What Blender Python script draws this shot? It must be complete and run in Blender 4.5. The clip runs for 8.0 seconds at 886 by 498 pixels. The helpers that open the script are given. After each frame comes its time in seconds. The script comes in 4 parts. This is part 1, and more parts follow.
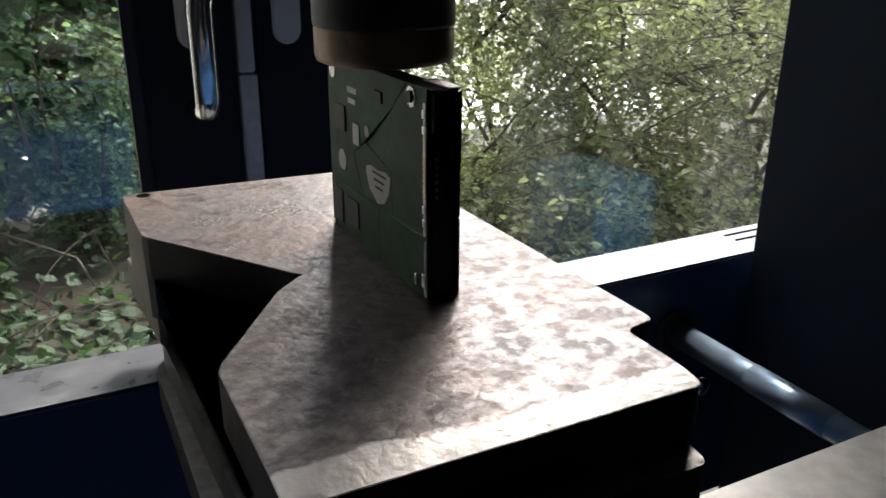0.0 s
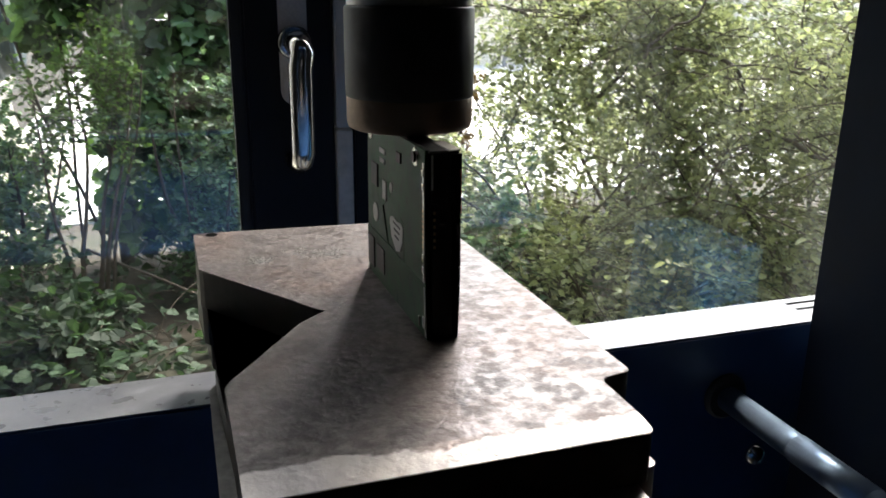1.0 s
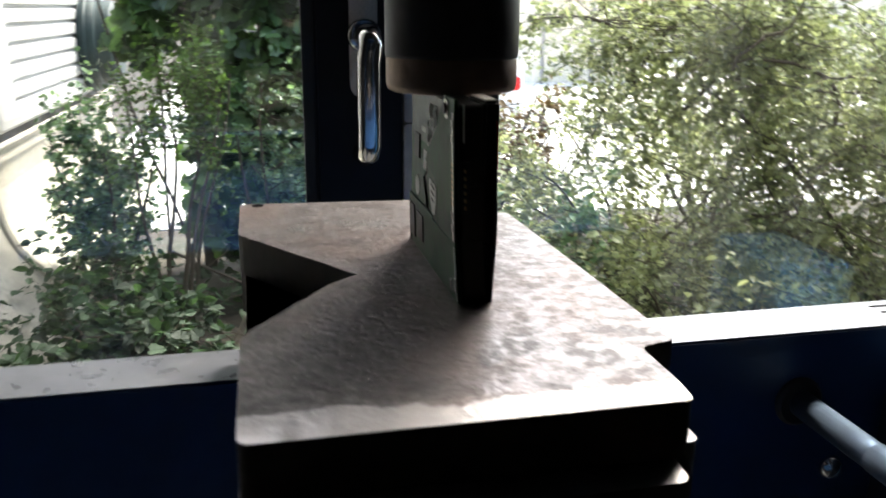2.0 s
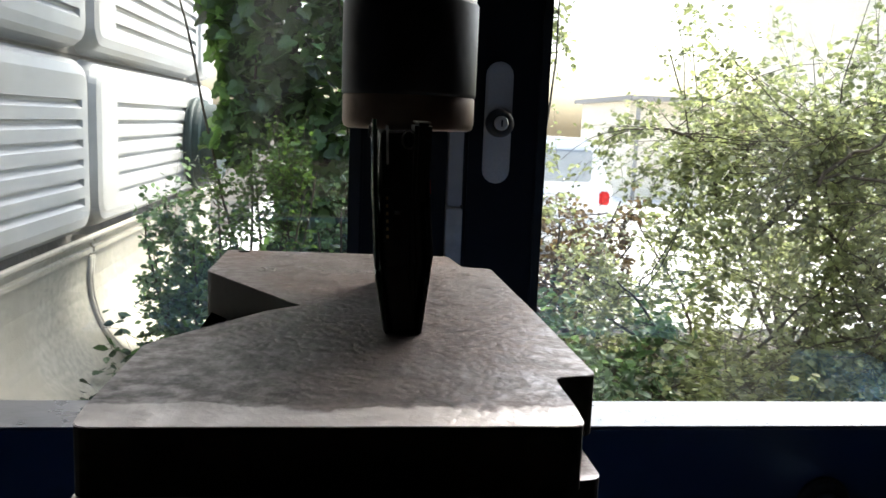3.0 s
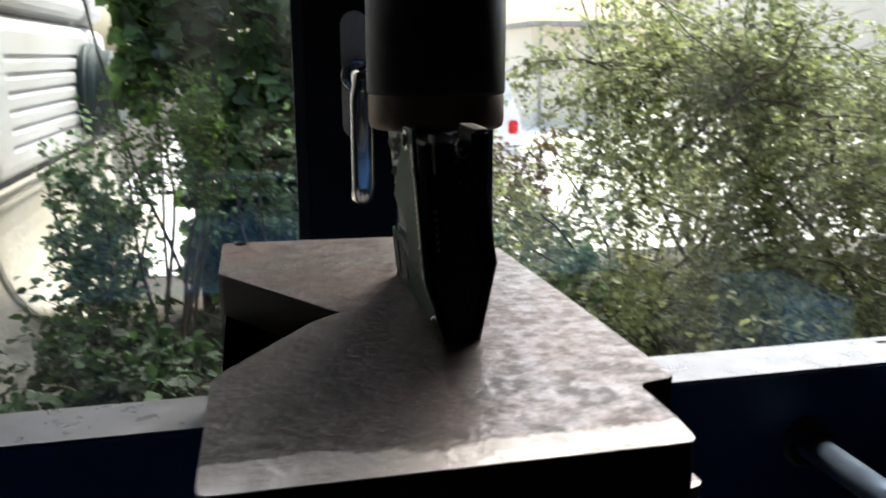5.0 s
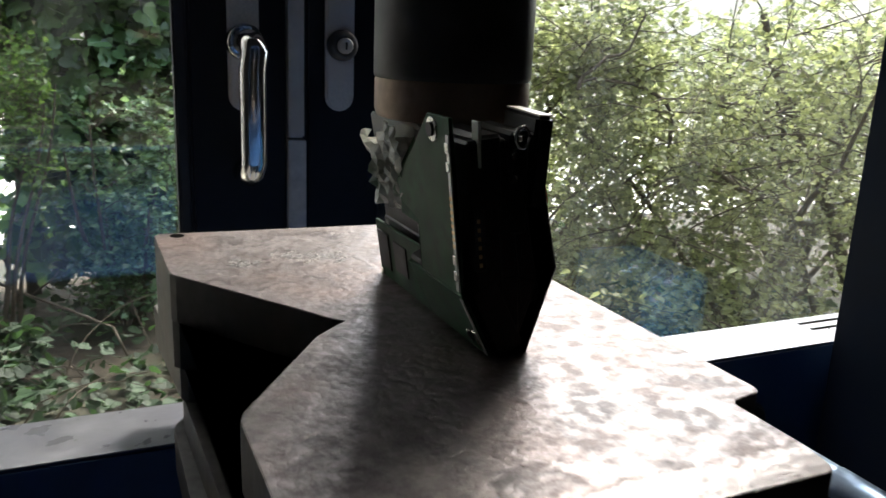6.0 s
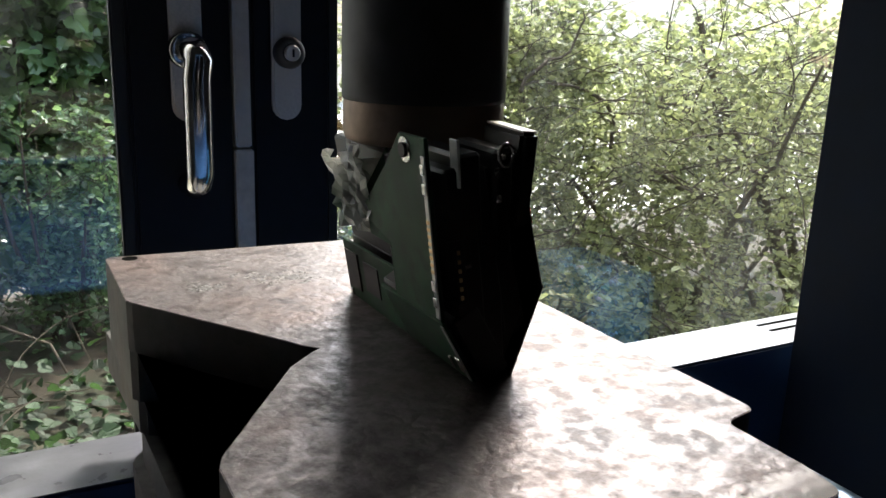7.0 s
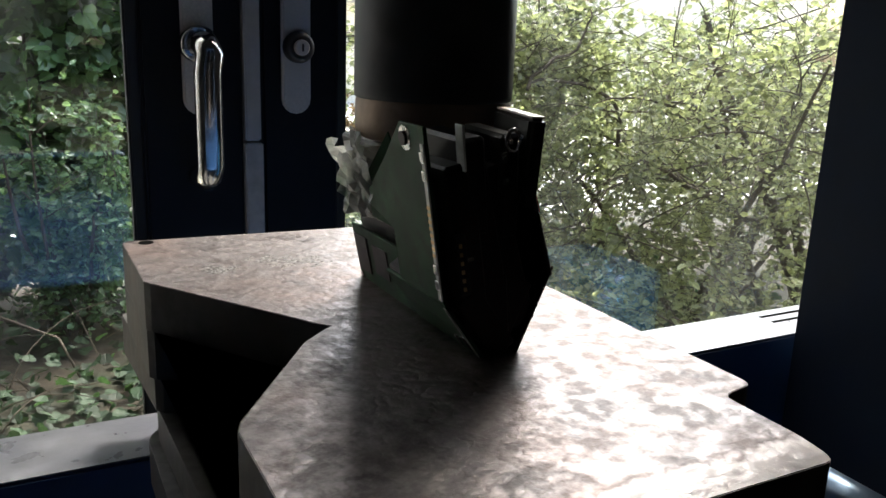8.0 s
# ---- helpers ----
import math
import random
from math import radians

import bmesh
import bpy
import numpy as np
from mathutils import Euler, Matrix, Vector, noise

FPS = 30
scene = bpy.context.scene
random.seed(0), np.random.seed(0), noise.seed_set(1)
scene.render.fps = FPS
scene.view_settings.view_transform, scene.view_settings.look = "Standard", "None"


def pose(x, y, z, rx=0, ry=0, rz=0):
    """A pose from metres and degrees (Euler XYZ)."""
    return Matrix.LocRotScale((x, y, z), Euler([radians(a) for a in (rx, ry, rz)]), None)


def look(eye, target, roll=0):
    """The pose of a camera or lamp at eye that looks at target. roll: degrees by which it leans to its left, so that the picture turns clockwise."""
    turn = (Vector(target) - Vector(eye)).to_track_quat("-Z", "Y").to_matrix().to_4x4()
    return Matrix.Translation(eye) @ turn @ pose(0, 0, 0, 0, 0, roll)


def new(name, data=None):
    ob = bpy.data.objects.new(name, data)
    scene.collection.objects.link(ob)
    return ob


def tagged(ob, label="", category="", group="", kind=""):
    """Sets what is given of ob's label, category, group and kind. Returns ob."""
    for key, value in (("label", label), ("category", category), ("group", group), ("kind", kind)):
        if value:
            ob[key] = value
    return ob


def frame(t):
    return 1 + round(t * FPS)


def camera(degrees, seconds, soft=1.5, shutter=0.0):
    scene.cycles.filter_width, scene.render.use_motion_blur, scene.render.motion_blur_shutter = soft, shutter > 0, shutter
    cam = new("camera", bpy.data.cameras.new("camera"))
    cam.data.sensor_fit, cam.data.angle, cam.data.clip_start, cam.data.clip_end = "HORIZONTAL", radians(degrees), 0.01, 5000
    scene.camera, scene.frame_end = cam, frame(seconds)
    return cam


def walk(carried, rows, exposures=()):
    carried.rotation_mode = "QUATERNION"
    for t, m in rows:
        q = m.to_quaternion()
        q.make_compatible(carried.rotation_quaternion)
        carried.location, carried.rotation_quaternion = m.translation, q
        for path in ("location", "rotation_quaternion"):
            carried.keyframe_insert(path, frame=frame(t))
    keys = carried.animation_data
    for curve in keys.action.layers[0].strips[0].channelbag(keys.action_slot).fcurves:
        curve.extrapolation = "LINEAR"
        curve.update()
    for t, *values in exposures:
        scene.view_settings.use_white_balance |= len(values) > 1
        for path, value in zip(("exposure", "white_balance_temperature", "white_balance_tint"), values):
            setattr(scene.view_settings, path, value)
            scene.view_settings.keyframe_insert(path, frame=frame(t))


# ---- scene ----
cam = camera(56.3, 8.0, shutter=0.5)
PATH = [
    (0, (-0.037, -0.145, 1.115), (0.82, 1.515, 0.401), 0.3),
    (0.5, (-0.028, -0.155, 1.111), (0.727, 1.57, 0.439), -0.5),
    (1, (-0.011, -0.186, 1.122), (0.604, 1.623, 0.532), 0.6),
    (1.5, (-0.007, -0.194, 1.12), (0.566, 1.637, 0.554), 0.1),
    (2, (0.008, -0.181, 1.098), (0.439, 1.692, 0.544), 0.6),
    (2.2, (0.034, -0.186, 1.085), (0.407, 1.721, 0.611), 2.4),
    (3.3, (0.062, -0.185, 1.069), (0.273, 1.783, 0.78), 1.9),
    (3.5, (0.06, -0.182, 1.07), (0.283, 1.785, 0.785), 2.0),
    (4, (0.043, -0.174, 1.076), (0.313, 1.786, 0.787), 2.1),
    (4.5, (0.035, -0.169, 1.082), (0.373, 1.776, 0.762), 0.2),
    (5, (0.016, -0.169, 1.091), (0.452, 1.73, 0.639), -0.1),
    (5.2, (-0.005, -0.165, 1.093), (0.53, 1.699, 0.604), 0.6),
    (6.3, (-0.032, -0.099, 1.088), (0.825, 1.637, 0.584), 2.2),
    (6.5, (-0.033, -0.096, 1.089), (0.853, 1.624, 0.584), 1.9),
    (7, (-0.035, -0.099, 1.091), (0.89, 1.604, 0.597), 1.9),
    (7.5, (-0.038, -0.106, 1.089), (0.877, 1.602, 0.597), 1.9),
    (8, (-0.04, -0.107, 1.088), (0.872, 1.602, 0.59), 2.1),
]
walk(cam, [(t, look(e, g, r)) for t, e, g, r in PATH], [(0.0, 2.85), (1.0, 2.9), (2.0, 3.02), (3.5, 2.55), (5.0, 2.36), (6.3, 3.1), (7.0, 3.1), (8.0, 3.0)])
scene.view_settings.exposure = 2.4

# ---------------------------------------------------------------- light
world = bpy.data.worlds.new("world")
scene.world = world
world.use_nodes = True
wn = world.node_tree.nodes
sky = wn.new("ShaderNodeTexSky")
sky.sky_type = "NISHITA"
sky.sun_disc = False
sky.sun_elevation, sky.sun_rotation = radians(56), radians(42)
sky.dust_density, sky.air_density, sky.ozone_density = 5.0, 1.0, 1.0
wn["Background"].inputs["Strength"].default_value = 0.15
world.node_tree.links.new(sky.outputs["Color"], wn["Background"].inputs["Color"])

sun = new("sun", bpy.data.lights.new("sun", "SUN"))
sun.data.energy, sun.data.angle, sun.data.color = 1.5, radians(12), (1.0, 0.95, 0.86)
# hazy sun, high over the yard
sun.matrix_world = look((3.74, 4.16, 8.29), (0, 0, 0))


# ---------------------------------------------------------------- materials
def material(name, base, rough=0.6, metal=0.0, noise_scale=40.0, vary=0.25, bump=0.15, second=None, spots=6.0, coat=0.0, spec=0.5, island=0.0, detail=6.0):
    m = bpy.data.materials.new(name)
    m.use_nodes = True
    nt = m.node_tree
    n, li = nt.nodes, nt.links
    b = n["Principled BSDF"]
    b.inputs["Roughness"].default_value, b.inputs["Metallic"].default_value = rough, metal
    b.inputs["Coat Weight"].default_value = coat
    b.inputs["Specular IOR Level"].default_value = spec
    co = n.new("ShaderNodeTexCoord")
    n1, n2 = n.new("ShaderNodeTexNoise"), n.new("ShaderNodeTexNoise")
    n1.inputs["Scale"].default_value, n1.inputs["Detail"].default_value = noise_scale, detail
    n2.inputs["Scale"].default_value, n2.inputs["Detail"].default_value = spots, 4
    for q in (n1, n2):
        li.new(co.outputs["Object"], q.inputs["Vector"])
    dark = [c * (1 - vary) for c in base]
    light = [min(1, c * (1 + vary)) for c in base]
    r1 = n.new("ShaderNodeValToRGB")
    r1.color_ramp.elements[0].position, r1.color_ramp.elements[1].position = 0.3, 0.7
    r1.color_ramp.elements[0].color, r1.color_ramp.elements[1].color = (*dark, 1), (*light, 1)
    li.new(n1.outputs["Fac"], r1.inputs["Fac"])
    mix = n.new("ShaderNodeMix")
    mix.data_type = "RGBA"
    r2 = n.new("ShaderNodeValToRGB")
    r2.color_ramp.elements[0].position, r2.color_ramp.elements[1].position = 0.45, 0.7
    li.new(n2.outputs["Fac"], r2.inputs["Fac"])
    li.new(r2.outputs["Color"], mix.inputs["Factor"])
    li.new(r1.outputs["Color"], mix.inputs["A"])
    mix.inputs["B"].default_value = (*(second or [c * (1 - vary * 0.8) for c in base]), 1)
    out = mix.outputs["Result"]
    if island:
        geo, hsv = n.new("ShaderNodeNewGeometry"), n.new("ShaderNodeHueSaturation")
        mv = n.new("ShaderNodeMapRange")
        mv.inputs["To Min"].default_value, mv.inputs["To Max"].default_value = 1 - island, 1 + island
        li.new(geo.outputs["Random Per Island"], mv.inputs["Value"])
        li.new(mv.outputs["Result"], hsv.inputs["Value"])
        li.new(out, hsv.inputs["Color"])
        out = hsv.outputs["Color"]
    li.new(out, b.inputs["Base Color"])
    rr = n.new("ShaderNodeMapRange")
    rr.inputs["To Min"].default_value, rr.inputs["To Max"].default_value = max(0.03, rough - 0.12), min(1, rough + 0.12)
    li.new(n1.outputs["Fac"], rr.inputs["Value"])
    li.new(rr.outputs["Result"], b.inputs["Roughness"])
    if bump:
        bp = n.new("ShaderNodeBump")
        bp.inputs["Strength"].default_value, bp.inputs["Distance"].default_value = bump, 0.2 / noise_scale
        li.new(n1.outputs["Fac"], bp.inputs["Height"])
        li.new(bp.outputs["Normal"], b.inputs["Normal"])
    return m


def steel_material(name, tone, bare):
    """Used plate steel: soft blotches a few millimetres wide, brown stains, chips in patches; gloss follows the blotches."""
    m = bpy.data.materials.new(name)
    m.use_nodes = True
    n, li = m.node_tree.nodes, m.node_tree.links
    b = n["Principled BSDF"]
    b.inputs["Metallic"].default_value = 0.92
    co = n.new("ShaderNodeTexCoord")

    def tex(scale, detail, stretch=None, distortion=0.0, rough=0.5):
        t = n.new("ShaderNodeTexNoise")
        t.inputs["Scale"].default_value, t.inputs["Detail"].default_value, t.inputs["Distortion"].default_value = scale, detail, distortion
        t.inputs["Roughness"].default_value = rough
        src = co.outputs["Object"]
        if stretch:
            mp = n.new("ShaderNodeMapping")
            mp.inputs["Scale"].default_value, mp.inputs["Rotation"].default_value = stretch, (0, 0, 0.5)
            li.new(src, mp.inputs["Vector"])
            src = mp.outputs["Vector"]
        li.new(src, t.inputs["Vector"])
        return t.outputs["Fac"]

    def ramp(src, a, b2, ca, cb):
        r = n.new("ShaderNodeValToRGB")
        e = r.color_ramp.elements
        e[0].position, e[1].position = a, b2
        e[0].color, e[1].color = (*ca, 1), (*cb, 1)
        li.new(src, r.inputs["Fac"])
        return r.outputs["Color"]

    def blend(fac, a, c, kind="MIX"):
        x = n.new("ShaderNodeMix")
        x.data_type, x.blend_type = "RGBA", kind
        li.new(fac, x.inputs["Factor"])
        li.new(a, x.inputs["A"])
        if hasattr(c, "is_linked"):
            li.new(c, x.inputs["B"])
        else:
            x.inputs["B"].default_value = (*c, 1)
        return x.outputs["Result"]

    blot, fine, stain, patch, chips = tex(190, 5, None, 0.0, 0.54), tex(1100, 4), tex(22, 5), tex(70, 5, None, 0.0, 0.6), tex(330, 2)
    # worm-like ridges of old scale: where a soft noise crosses its middle
    worm, fold, ridge = tex(170, 1.5, None, 0.0, 0.5), n.new("ShaderNodeMath"), n.new("ShaderNodeMath")
    fold.operation, ridge.operation = "SUBTRACT", "ABSOLUTE"
    li.new(worm, fold.inputs[0])
    fold.inputs[1].default_value = 0.5
    li.new(fold.outputs[0], ridge.inputs[0])
    ridge = ridge.outputs[0]
    col = ramp(blot, 0.38, 0.62, [c * 0.62 for c in tone], [c * 1.35 for c in tone])
    col = blend(ramp(ridge, 0.0, 0.05, (0.35, 0.35, 0.35), (0, 0, 0)), col, (tone[0] * 0.55, tone[1] * 0.48, tone[2] * 0.44))
    col = blend(ramp(stain, 0.48, 0.70, (0, 0, 0), (0.42, 0.42, 0.42)), col, (tone[0] * 0.88, tone[1] * 0.60, tone[2] * 0.47))
    col = blend(ramp(fine, 0.35, 0.75, (0, 0, 0), (0.22, 0.22, 0.22)), col, [c * 1.5 for c in tone])
    col = blend(ramp(patch, 0.53, 0.66, (0, 0, 0), (0.45, 0.45, 0.45)), col, [c * 0.42 for c in tone])
    # small chips gather in a few worn patches
    worn = n.new("ShaderNodeMath")
    worn.operation = "MULTIPLY"
    li.new(ramp(chips, 0.52, 0.60, (0, 0, 0), (1, 1, 1)), worn.inputs[0])
    li.new(ramp(patch, 0.52, 0.64, (0, 0, 0), (0.8, 0.8, 0.8)), worn.inputs[1])
    col = blend(worn.outputs[0], col, [c * 0.45 for c in tone])
    # strip along the front edge rubbed bare, with an uneven border
    xyz, wob, wob2, edge = n.new("ShaderNodeSeparateXYZ"), n.new("ShaderNodeMath"), n.new("ShaderNodeMath"), n.new("ShaderNodeMapRange")
    li.new(co.outputs["Object"], xyz.inputs["Vector"])
    wob.operation = wob2.operation = "MULTIPLY_ADD"
    wob.inputs[1].default_value, wob2.inputs[1].default_value = 0.010, 0.016
    li.new(blot, wob.inputs[0])
    li.new(xyz.outputs["Y"], wob.inputs[2])
    li.new(stain, wob2.inputs[0])
    li.new(wob.outputs[0], wob2.inputs[2])
    edge.inputs["From Min"].default_value, edge.inputs["From Max"].default_value = -0.0925, -0.0905
    edge.inputs["To Min"].default_value, edge.inputs["To Max"].default_value = 0.85, 0.0
    li.new(wob2.outputs[0], edge.inputs["Value"])
    col = blend(edge.outputs["Result"], col, bare)
    li.new(col, b.inputs["Base Color"])
    rr = n.new("ShaderNodeMapRange")
    rr.inputs["From Min"].default_value, rr.inputs["From Max"].default_value = 0.38, 0.62
    rr.inputs["To Min"].default_value, rr.inputs["To Max"].default_value = 0.52, 0.34
    li.new(blot, rr.inputs["Value"])
    li.new(rr.outputs["Result"], b.inputs["Roughness"])
    bp, bp2, bp3 = n.new("ShaderNodeBump"), n.new("ShaderNodeBump"), n.new("ShaderNodeBump")
    bp3.inputs["Strength"].default_value, bp3.inputs["Distance"].default_value = 0.34, 0.0014
    li.new(ridge, bp3.inputs["Height"])
    li.new(bp3.outputs["Normal"], bp.inputs["Normal"])
    bp.inputs["Strength"].default_value, bp.inputs["Distance"].default_value = 0.34, 0.0008
    bp2.inputs["Strength"].default_value, bp2.inputs["Distance"].default_value = 0.22, 0.0003
    li.new(blot, bp.inputs["Height"])
    li.new(fine, bp2.inputs["Height"])
    li.new(bp.outputs["Normal"], bp2.inputs["Normal"])
    li.new(bp2.outputs["Normal"], b.inputs["Normal"])
    return m


def leaf_material(name, base, through_col, gloss=0.35, spread=0.45):
    m = bpy.data.materials.new(name)
    m.use_nodes = True
    nt = m.node_tree
    n, li = nt.nodes, nt.links
    b = n["Principled BSDF"]
    b.inputs["Roughness"].default_value = gloss
    geo, hsv = n.new("ShaderNodeNewGeometry"), n.new("ShaderNodeHueSaturation")
    mv, mh = n.new("ShaderNodeMapRange"), n.new("ShaderNodeMapRange")
    mv.inputs["To Min"].default_value, mv.inputs["To Max"].default_value = 1 - spread, 1 + spread
    mh.inputs["To Min"].default_value, mh.inputs["To Max"].default_value = 0.47, 0.53
    li.new(geo.outputs["Random Per Island"], mv.inputs["Value"])
    co, nz = n.new("ShaderNodeTexCoord"), n.new("ShaderNodeTexNoise")
    nz.inputs["Scale"].default_value = 2.5
    li.new(co.outputs["Object"], nz.inputs["Vector"])
    li.new(nz.outputs["Fac"], mh.inputs["Value"])
    hsv.inputs["Color"].default_value = (*base, 1)
    li.new(mv.outputs["Result"], hsv.inputs["Value"])
    li.new(mh.outputs["Result"], hsv.inputs["Hue"])
    li.new(hsv.outputs["Color"], b.inputs["Base Color"])
    tr, mix = n.new("ShaderNodeBsdfTranslucent"), n.new("ShaderNodeMixShader")
    h2 = n.new("ShaderNodeHueSaturation")
    h2.inputs["Color"].default_value = (*through_col, 1)
    li.new(mv.outputs["Result"], h2.inputs["Value"])
    li.new(h2.outputs["Color"], tr.inputs["Color"])
    mix.inputs["Fac"].default_value = 0.4
    li.new(b.outputs["BSDF"], mix.inputs[1])
    li.new(tr.outputs["BSDF"], mix.inputs[2])
    li.new(mix.outputs["Shader"], n["Material Output"].inputs["Surface"])
    return m


def glass_material(name, smudge=0.03):
    """Thin clear pane with a little dust."""
    m = bpy.data.materials.new(name)
    m.use_nodes = True
    nt = m.node_tree
    n, li = nt.nodes, nt.links
    n.remove(n["Principled BSDF"])
    tr, gl, lw = n.new("ShaderNodeBsdfTransparent"), n.new("ShaderNodeBsdfGlossy"), n.new("ShaderNodeLayerWeight")
    po, ma = n.new("ShaderNodeMath"), n.new("ShaderNodeMath")
    tr.inputs["Color"].default_value = (0.93, 0.96, 0.95, 1)
    gl.inputs["Roughness"].default_value = 0.0
    po.operation, ma.operation = "POWER", "MULTIPLY_ADD"
    lw.inputs["Blend"].default_value = 0.5
    li.new(lw.outputs["Facing"], po.inputs[0])
    po.inputs[1].default_value, ma.inputs[1].default_value, ma.inputs[2].default_value = 5.0, 0.88, 0.12
    li.new(po.outputs[0], ma.inputs[0])
    mix, mix2, df = n.new("ShaderNodeMixShader"), n.new("ShaderNodeMixShader"), n.new("ShaderNodeBsdfDiffuse")
    li.new(ma.outputs[0], mix.inputs["Fac"])
    li.new(tr.outputs["BSDF"], mix.inputs[1])
    li.new(gl.outputs["BSDF"], mix.inputs[2])
    df.inputs["Color"].default_value = (0.7, 0.72, 0.7, 1)
    co, mp, nz, rp = n.new("ShaderNodeTexCoord"), n.new("ShaderNodeMapping"), n.new("ShaderNodeTexNoise"), n.new("ShaderNodeMapRange")
    mp.inputs["Scale"].default_value = (9, 9, 2.2)
    li.new(co.outputs["Object"], mp.inputs["Vector"])
    li.new(mp.outputs["Vector"], nz.inputs["Vector"])
    nz.inputs["Scale"].default_value, nz.inputs["Detail"].default_value = 1.0, 5
    rp.inputs["From Min"].default_value, rp.inputs["From Max"].default_value = 0.42, 0.75
    rp.inputs["To Min"].default_value, rp.inputs["To Max"].default_value = 0.0, smudge * 2.5
    li.new(nz.outputs["Fac"], rp.inputs["Value"])
    li.new(rp.outputs["Result"], mix2.inputs["Fac"])
    li.new(mix.outputs["Shader"], mix2.inputs[1])
    li.new(df.outputs["BSDF"], mix2.inputs[2])
    li.new(mix2.outputs["Shader"], n["Material Output"].inputs["Surface"])
    return m


STEEL = steel_material("worn_steel_plate", (0.172, 0.154, 0.153), (0.50, 0.468, 0.460))
SIDE_SCAB = material("dark_sides_and_scabs", (0.054, 0.050, 0.047), 0.55, 0.3, 140, 0.4, 0.25, (0.085, 0.06, 0.045), 25)
STEEL_DARK = material("dark_mill_steel", (0.11, 0.105, 0.10), 0.42, 0.6, 160, 0.35, 0.15)
RAM_BLACK = material("black_oxide_sleeve", (0.062, 0.062, 0.064), 0.48, 0.3, 90, 0.3, 0.05)
RAM_BAND = material("worn_steel_band", (0.42, 0.31, 0.235), 0.5, 0.35, 120, 0.3, 0.1, (0.12, 0.07, 0.045), 30)
CHROME = material("polished_rod", (0.42, 0.41, 0.40), 0.34, 0.9, 300, 0.15, 0.06)
BLUE = material("blue_press_paint", (0.010, 0.042, 0.118), 0.5, 0.0, 55, 0.18, 0.08, (0.008, 0.032, 0.092), 7)
# brightened so that its reflection shows in the right pane
REFLECTED_BLUE = material("bright_reflected_blue", (0.14, 0.48, 0.88), 0.45, 0.0, 40, 0.1, 0.05)
NAVY = material("dark_navy_press_paint", (0.006, 0.013, 0.030), 0.7, 0.0, 55, 0.2, 0.08, (0.005, 0.010, 0.024), 7, spec=0.25)
BEAM_TOP = material("scuffed_beam_paint", (0.130, 0.133, 0.145), 0.30, 0.4, 70, 0.3, 0.15, (0.10, 0.104, 0.125), 16)
# front beam's top, a paler tone than the rear beam's
PALER_TOP = material("paler_beam_top", (0.36, 0.35, 0.345), 0.42, 0.3, 90, 0.2, 0.15, (0.29, 0.28, 0.275), 20)
ROD_STEEL = material("blued_steel_rod", (0.24, 0.32, 0.43), 0.34, 0.75, 160, 0.15, 0.06, (0.20, 0.27, 0.36), 22)
FRAME = material("dark_blue_door_paint", (0.005, 0.006, 0.009), 0.5, 0.0, 60, 0.25, 0.04, spec=0.25)
GASKET = material("grey_seal_strip", (0.62, 0.59, 0.56), 0.5, 0.1, 90, 0.15, 0.05)
FITTING = material("brushed_aluminium", (0.74, 0.68, 0.62), 0.45, 0.3, 400, 0.12, 0.05)
STAINLESS = material("polished_stainless", (0.66, 0.66, 0.66), 0.12, 1.0, 300, 0.08, 0.03)
RUBBER = material("black_rubber", (0.02, 0.02, 0.02), 0.6, 0.0, 90, 0.3, 0.05)
GLASS = glass_material("door_glass", 0.048)
WALL = material("grey_workshop_plaster", (0.11, 0.105, 0.10), 0.85, 0, 30, 0.15, 0.2, None, 2)
FLOOR = material("workshop_concrete", (0.07, 0.068, 0.065), 0.75, 0, 25, 0.25, 0.2, None, 1.5)
CEIL = material("ceiling_paint", (0.12, 0.12, 0.118), 0.9, 0, 30, 0.1, 0.1)
PCB = material("green_circuit_board", (0.030, 0.088, 0.043), 0.5, 0.0, 180, 0.4, 0.05, (0.015, 0.046, 0.023), 45, spec=0.18)
DRIVE = material("black_drive_casting", (0.022, 0.021, 0.021), 0.38, 0.3, 150, 0.3, 0.05)
COVER = material("dark_drive_cover", (0.06, 0.052, 0.05), 0.3, 0.8, 150, 0.25, 0.03)
LABEL = material("white_paper_label", (0.62, 0.63, 0.60), 0.6, 0, 200, 0.1, 0.03)
GOLD = material("gold_contacts", (0.75, 0.55, 0.28), 0.3, 1.0, 200, 0.1, 0.02)
SILVER = material("tin_solder", (0.72, 0.71, 0.68), 0.25, 1.0, 200, 0.1, 0.03)
CHIP = material("black_chip", (0.02, 0.02, 0.022), 0.5, 0, 200, 0.2, 0.03)
FILM = material("torn_clear_film", (0.78, 0.80, 0.74), 0.2, 0.0, 150, 0.3, 0.1, (0.26, 0.34, 0.27), 60, coat=0.6)
PANEL = material("painted_metal_panel", (0.37, 0.375, 0.375), 0.42, 0.0, 18, 0.08, 0.05, (0.315, 0.305, 0.285), 1.7)
GRIME = material("dark_grimy_joint", (0.20, 0.185, 0.165), 0.9, 0, 30, 0.3, 0.2)
STAIN = material("dark_stain", (0.05, 0.042, 0.032), 0.9, 0, 60, 0.35, 0.2)
HOLE = material("dark_hole", (0.004, 0.004, 0.004), 0.9, 0, 90, 0.2, 0.0, spec=0.0)
CONCRETE = material("old_concrete", (0.36, 0.34, 0.29), 0.9, 0, 45, 0.22, 0.5, (0.34, 0.31, 0.25), 2.2)
DRUM = material("dark_green_enamel", (0.008, 0.026, 0.027), 0.6, 0, 30, 0.2, 0.05)
SOIL = material("leaf_litter", (0.034, 0.025, 0.016), 0.95, 0, 28, 0.45, 0.8, (0.022, 0.025, 0.012), 3)
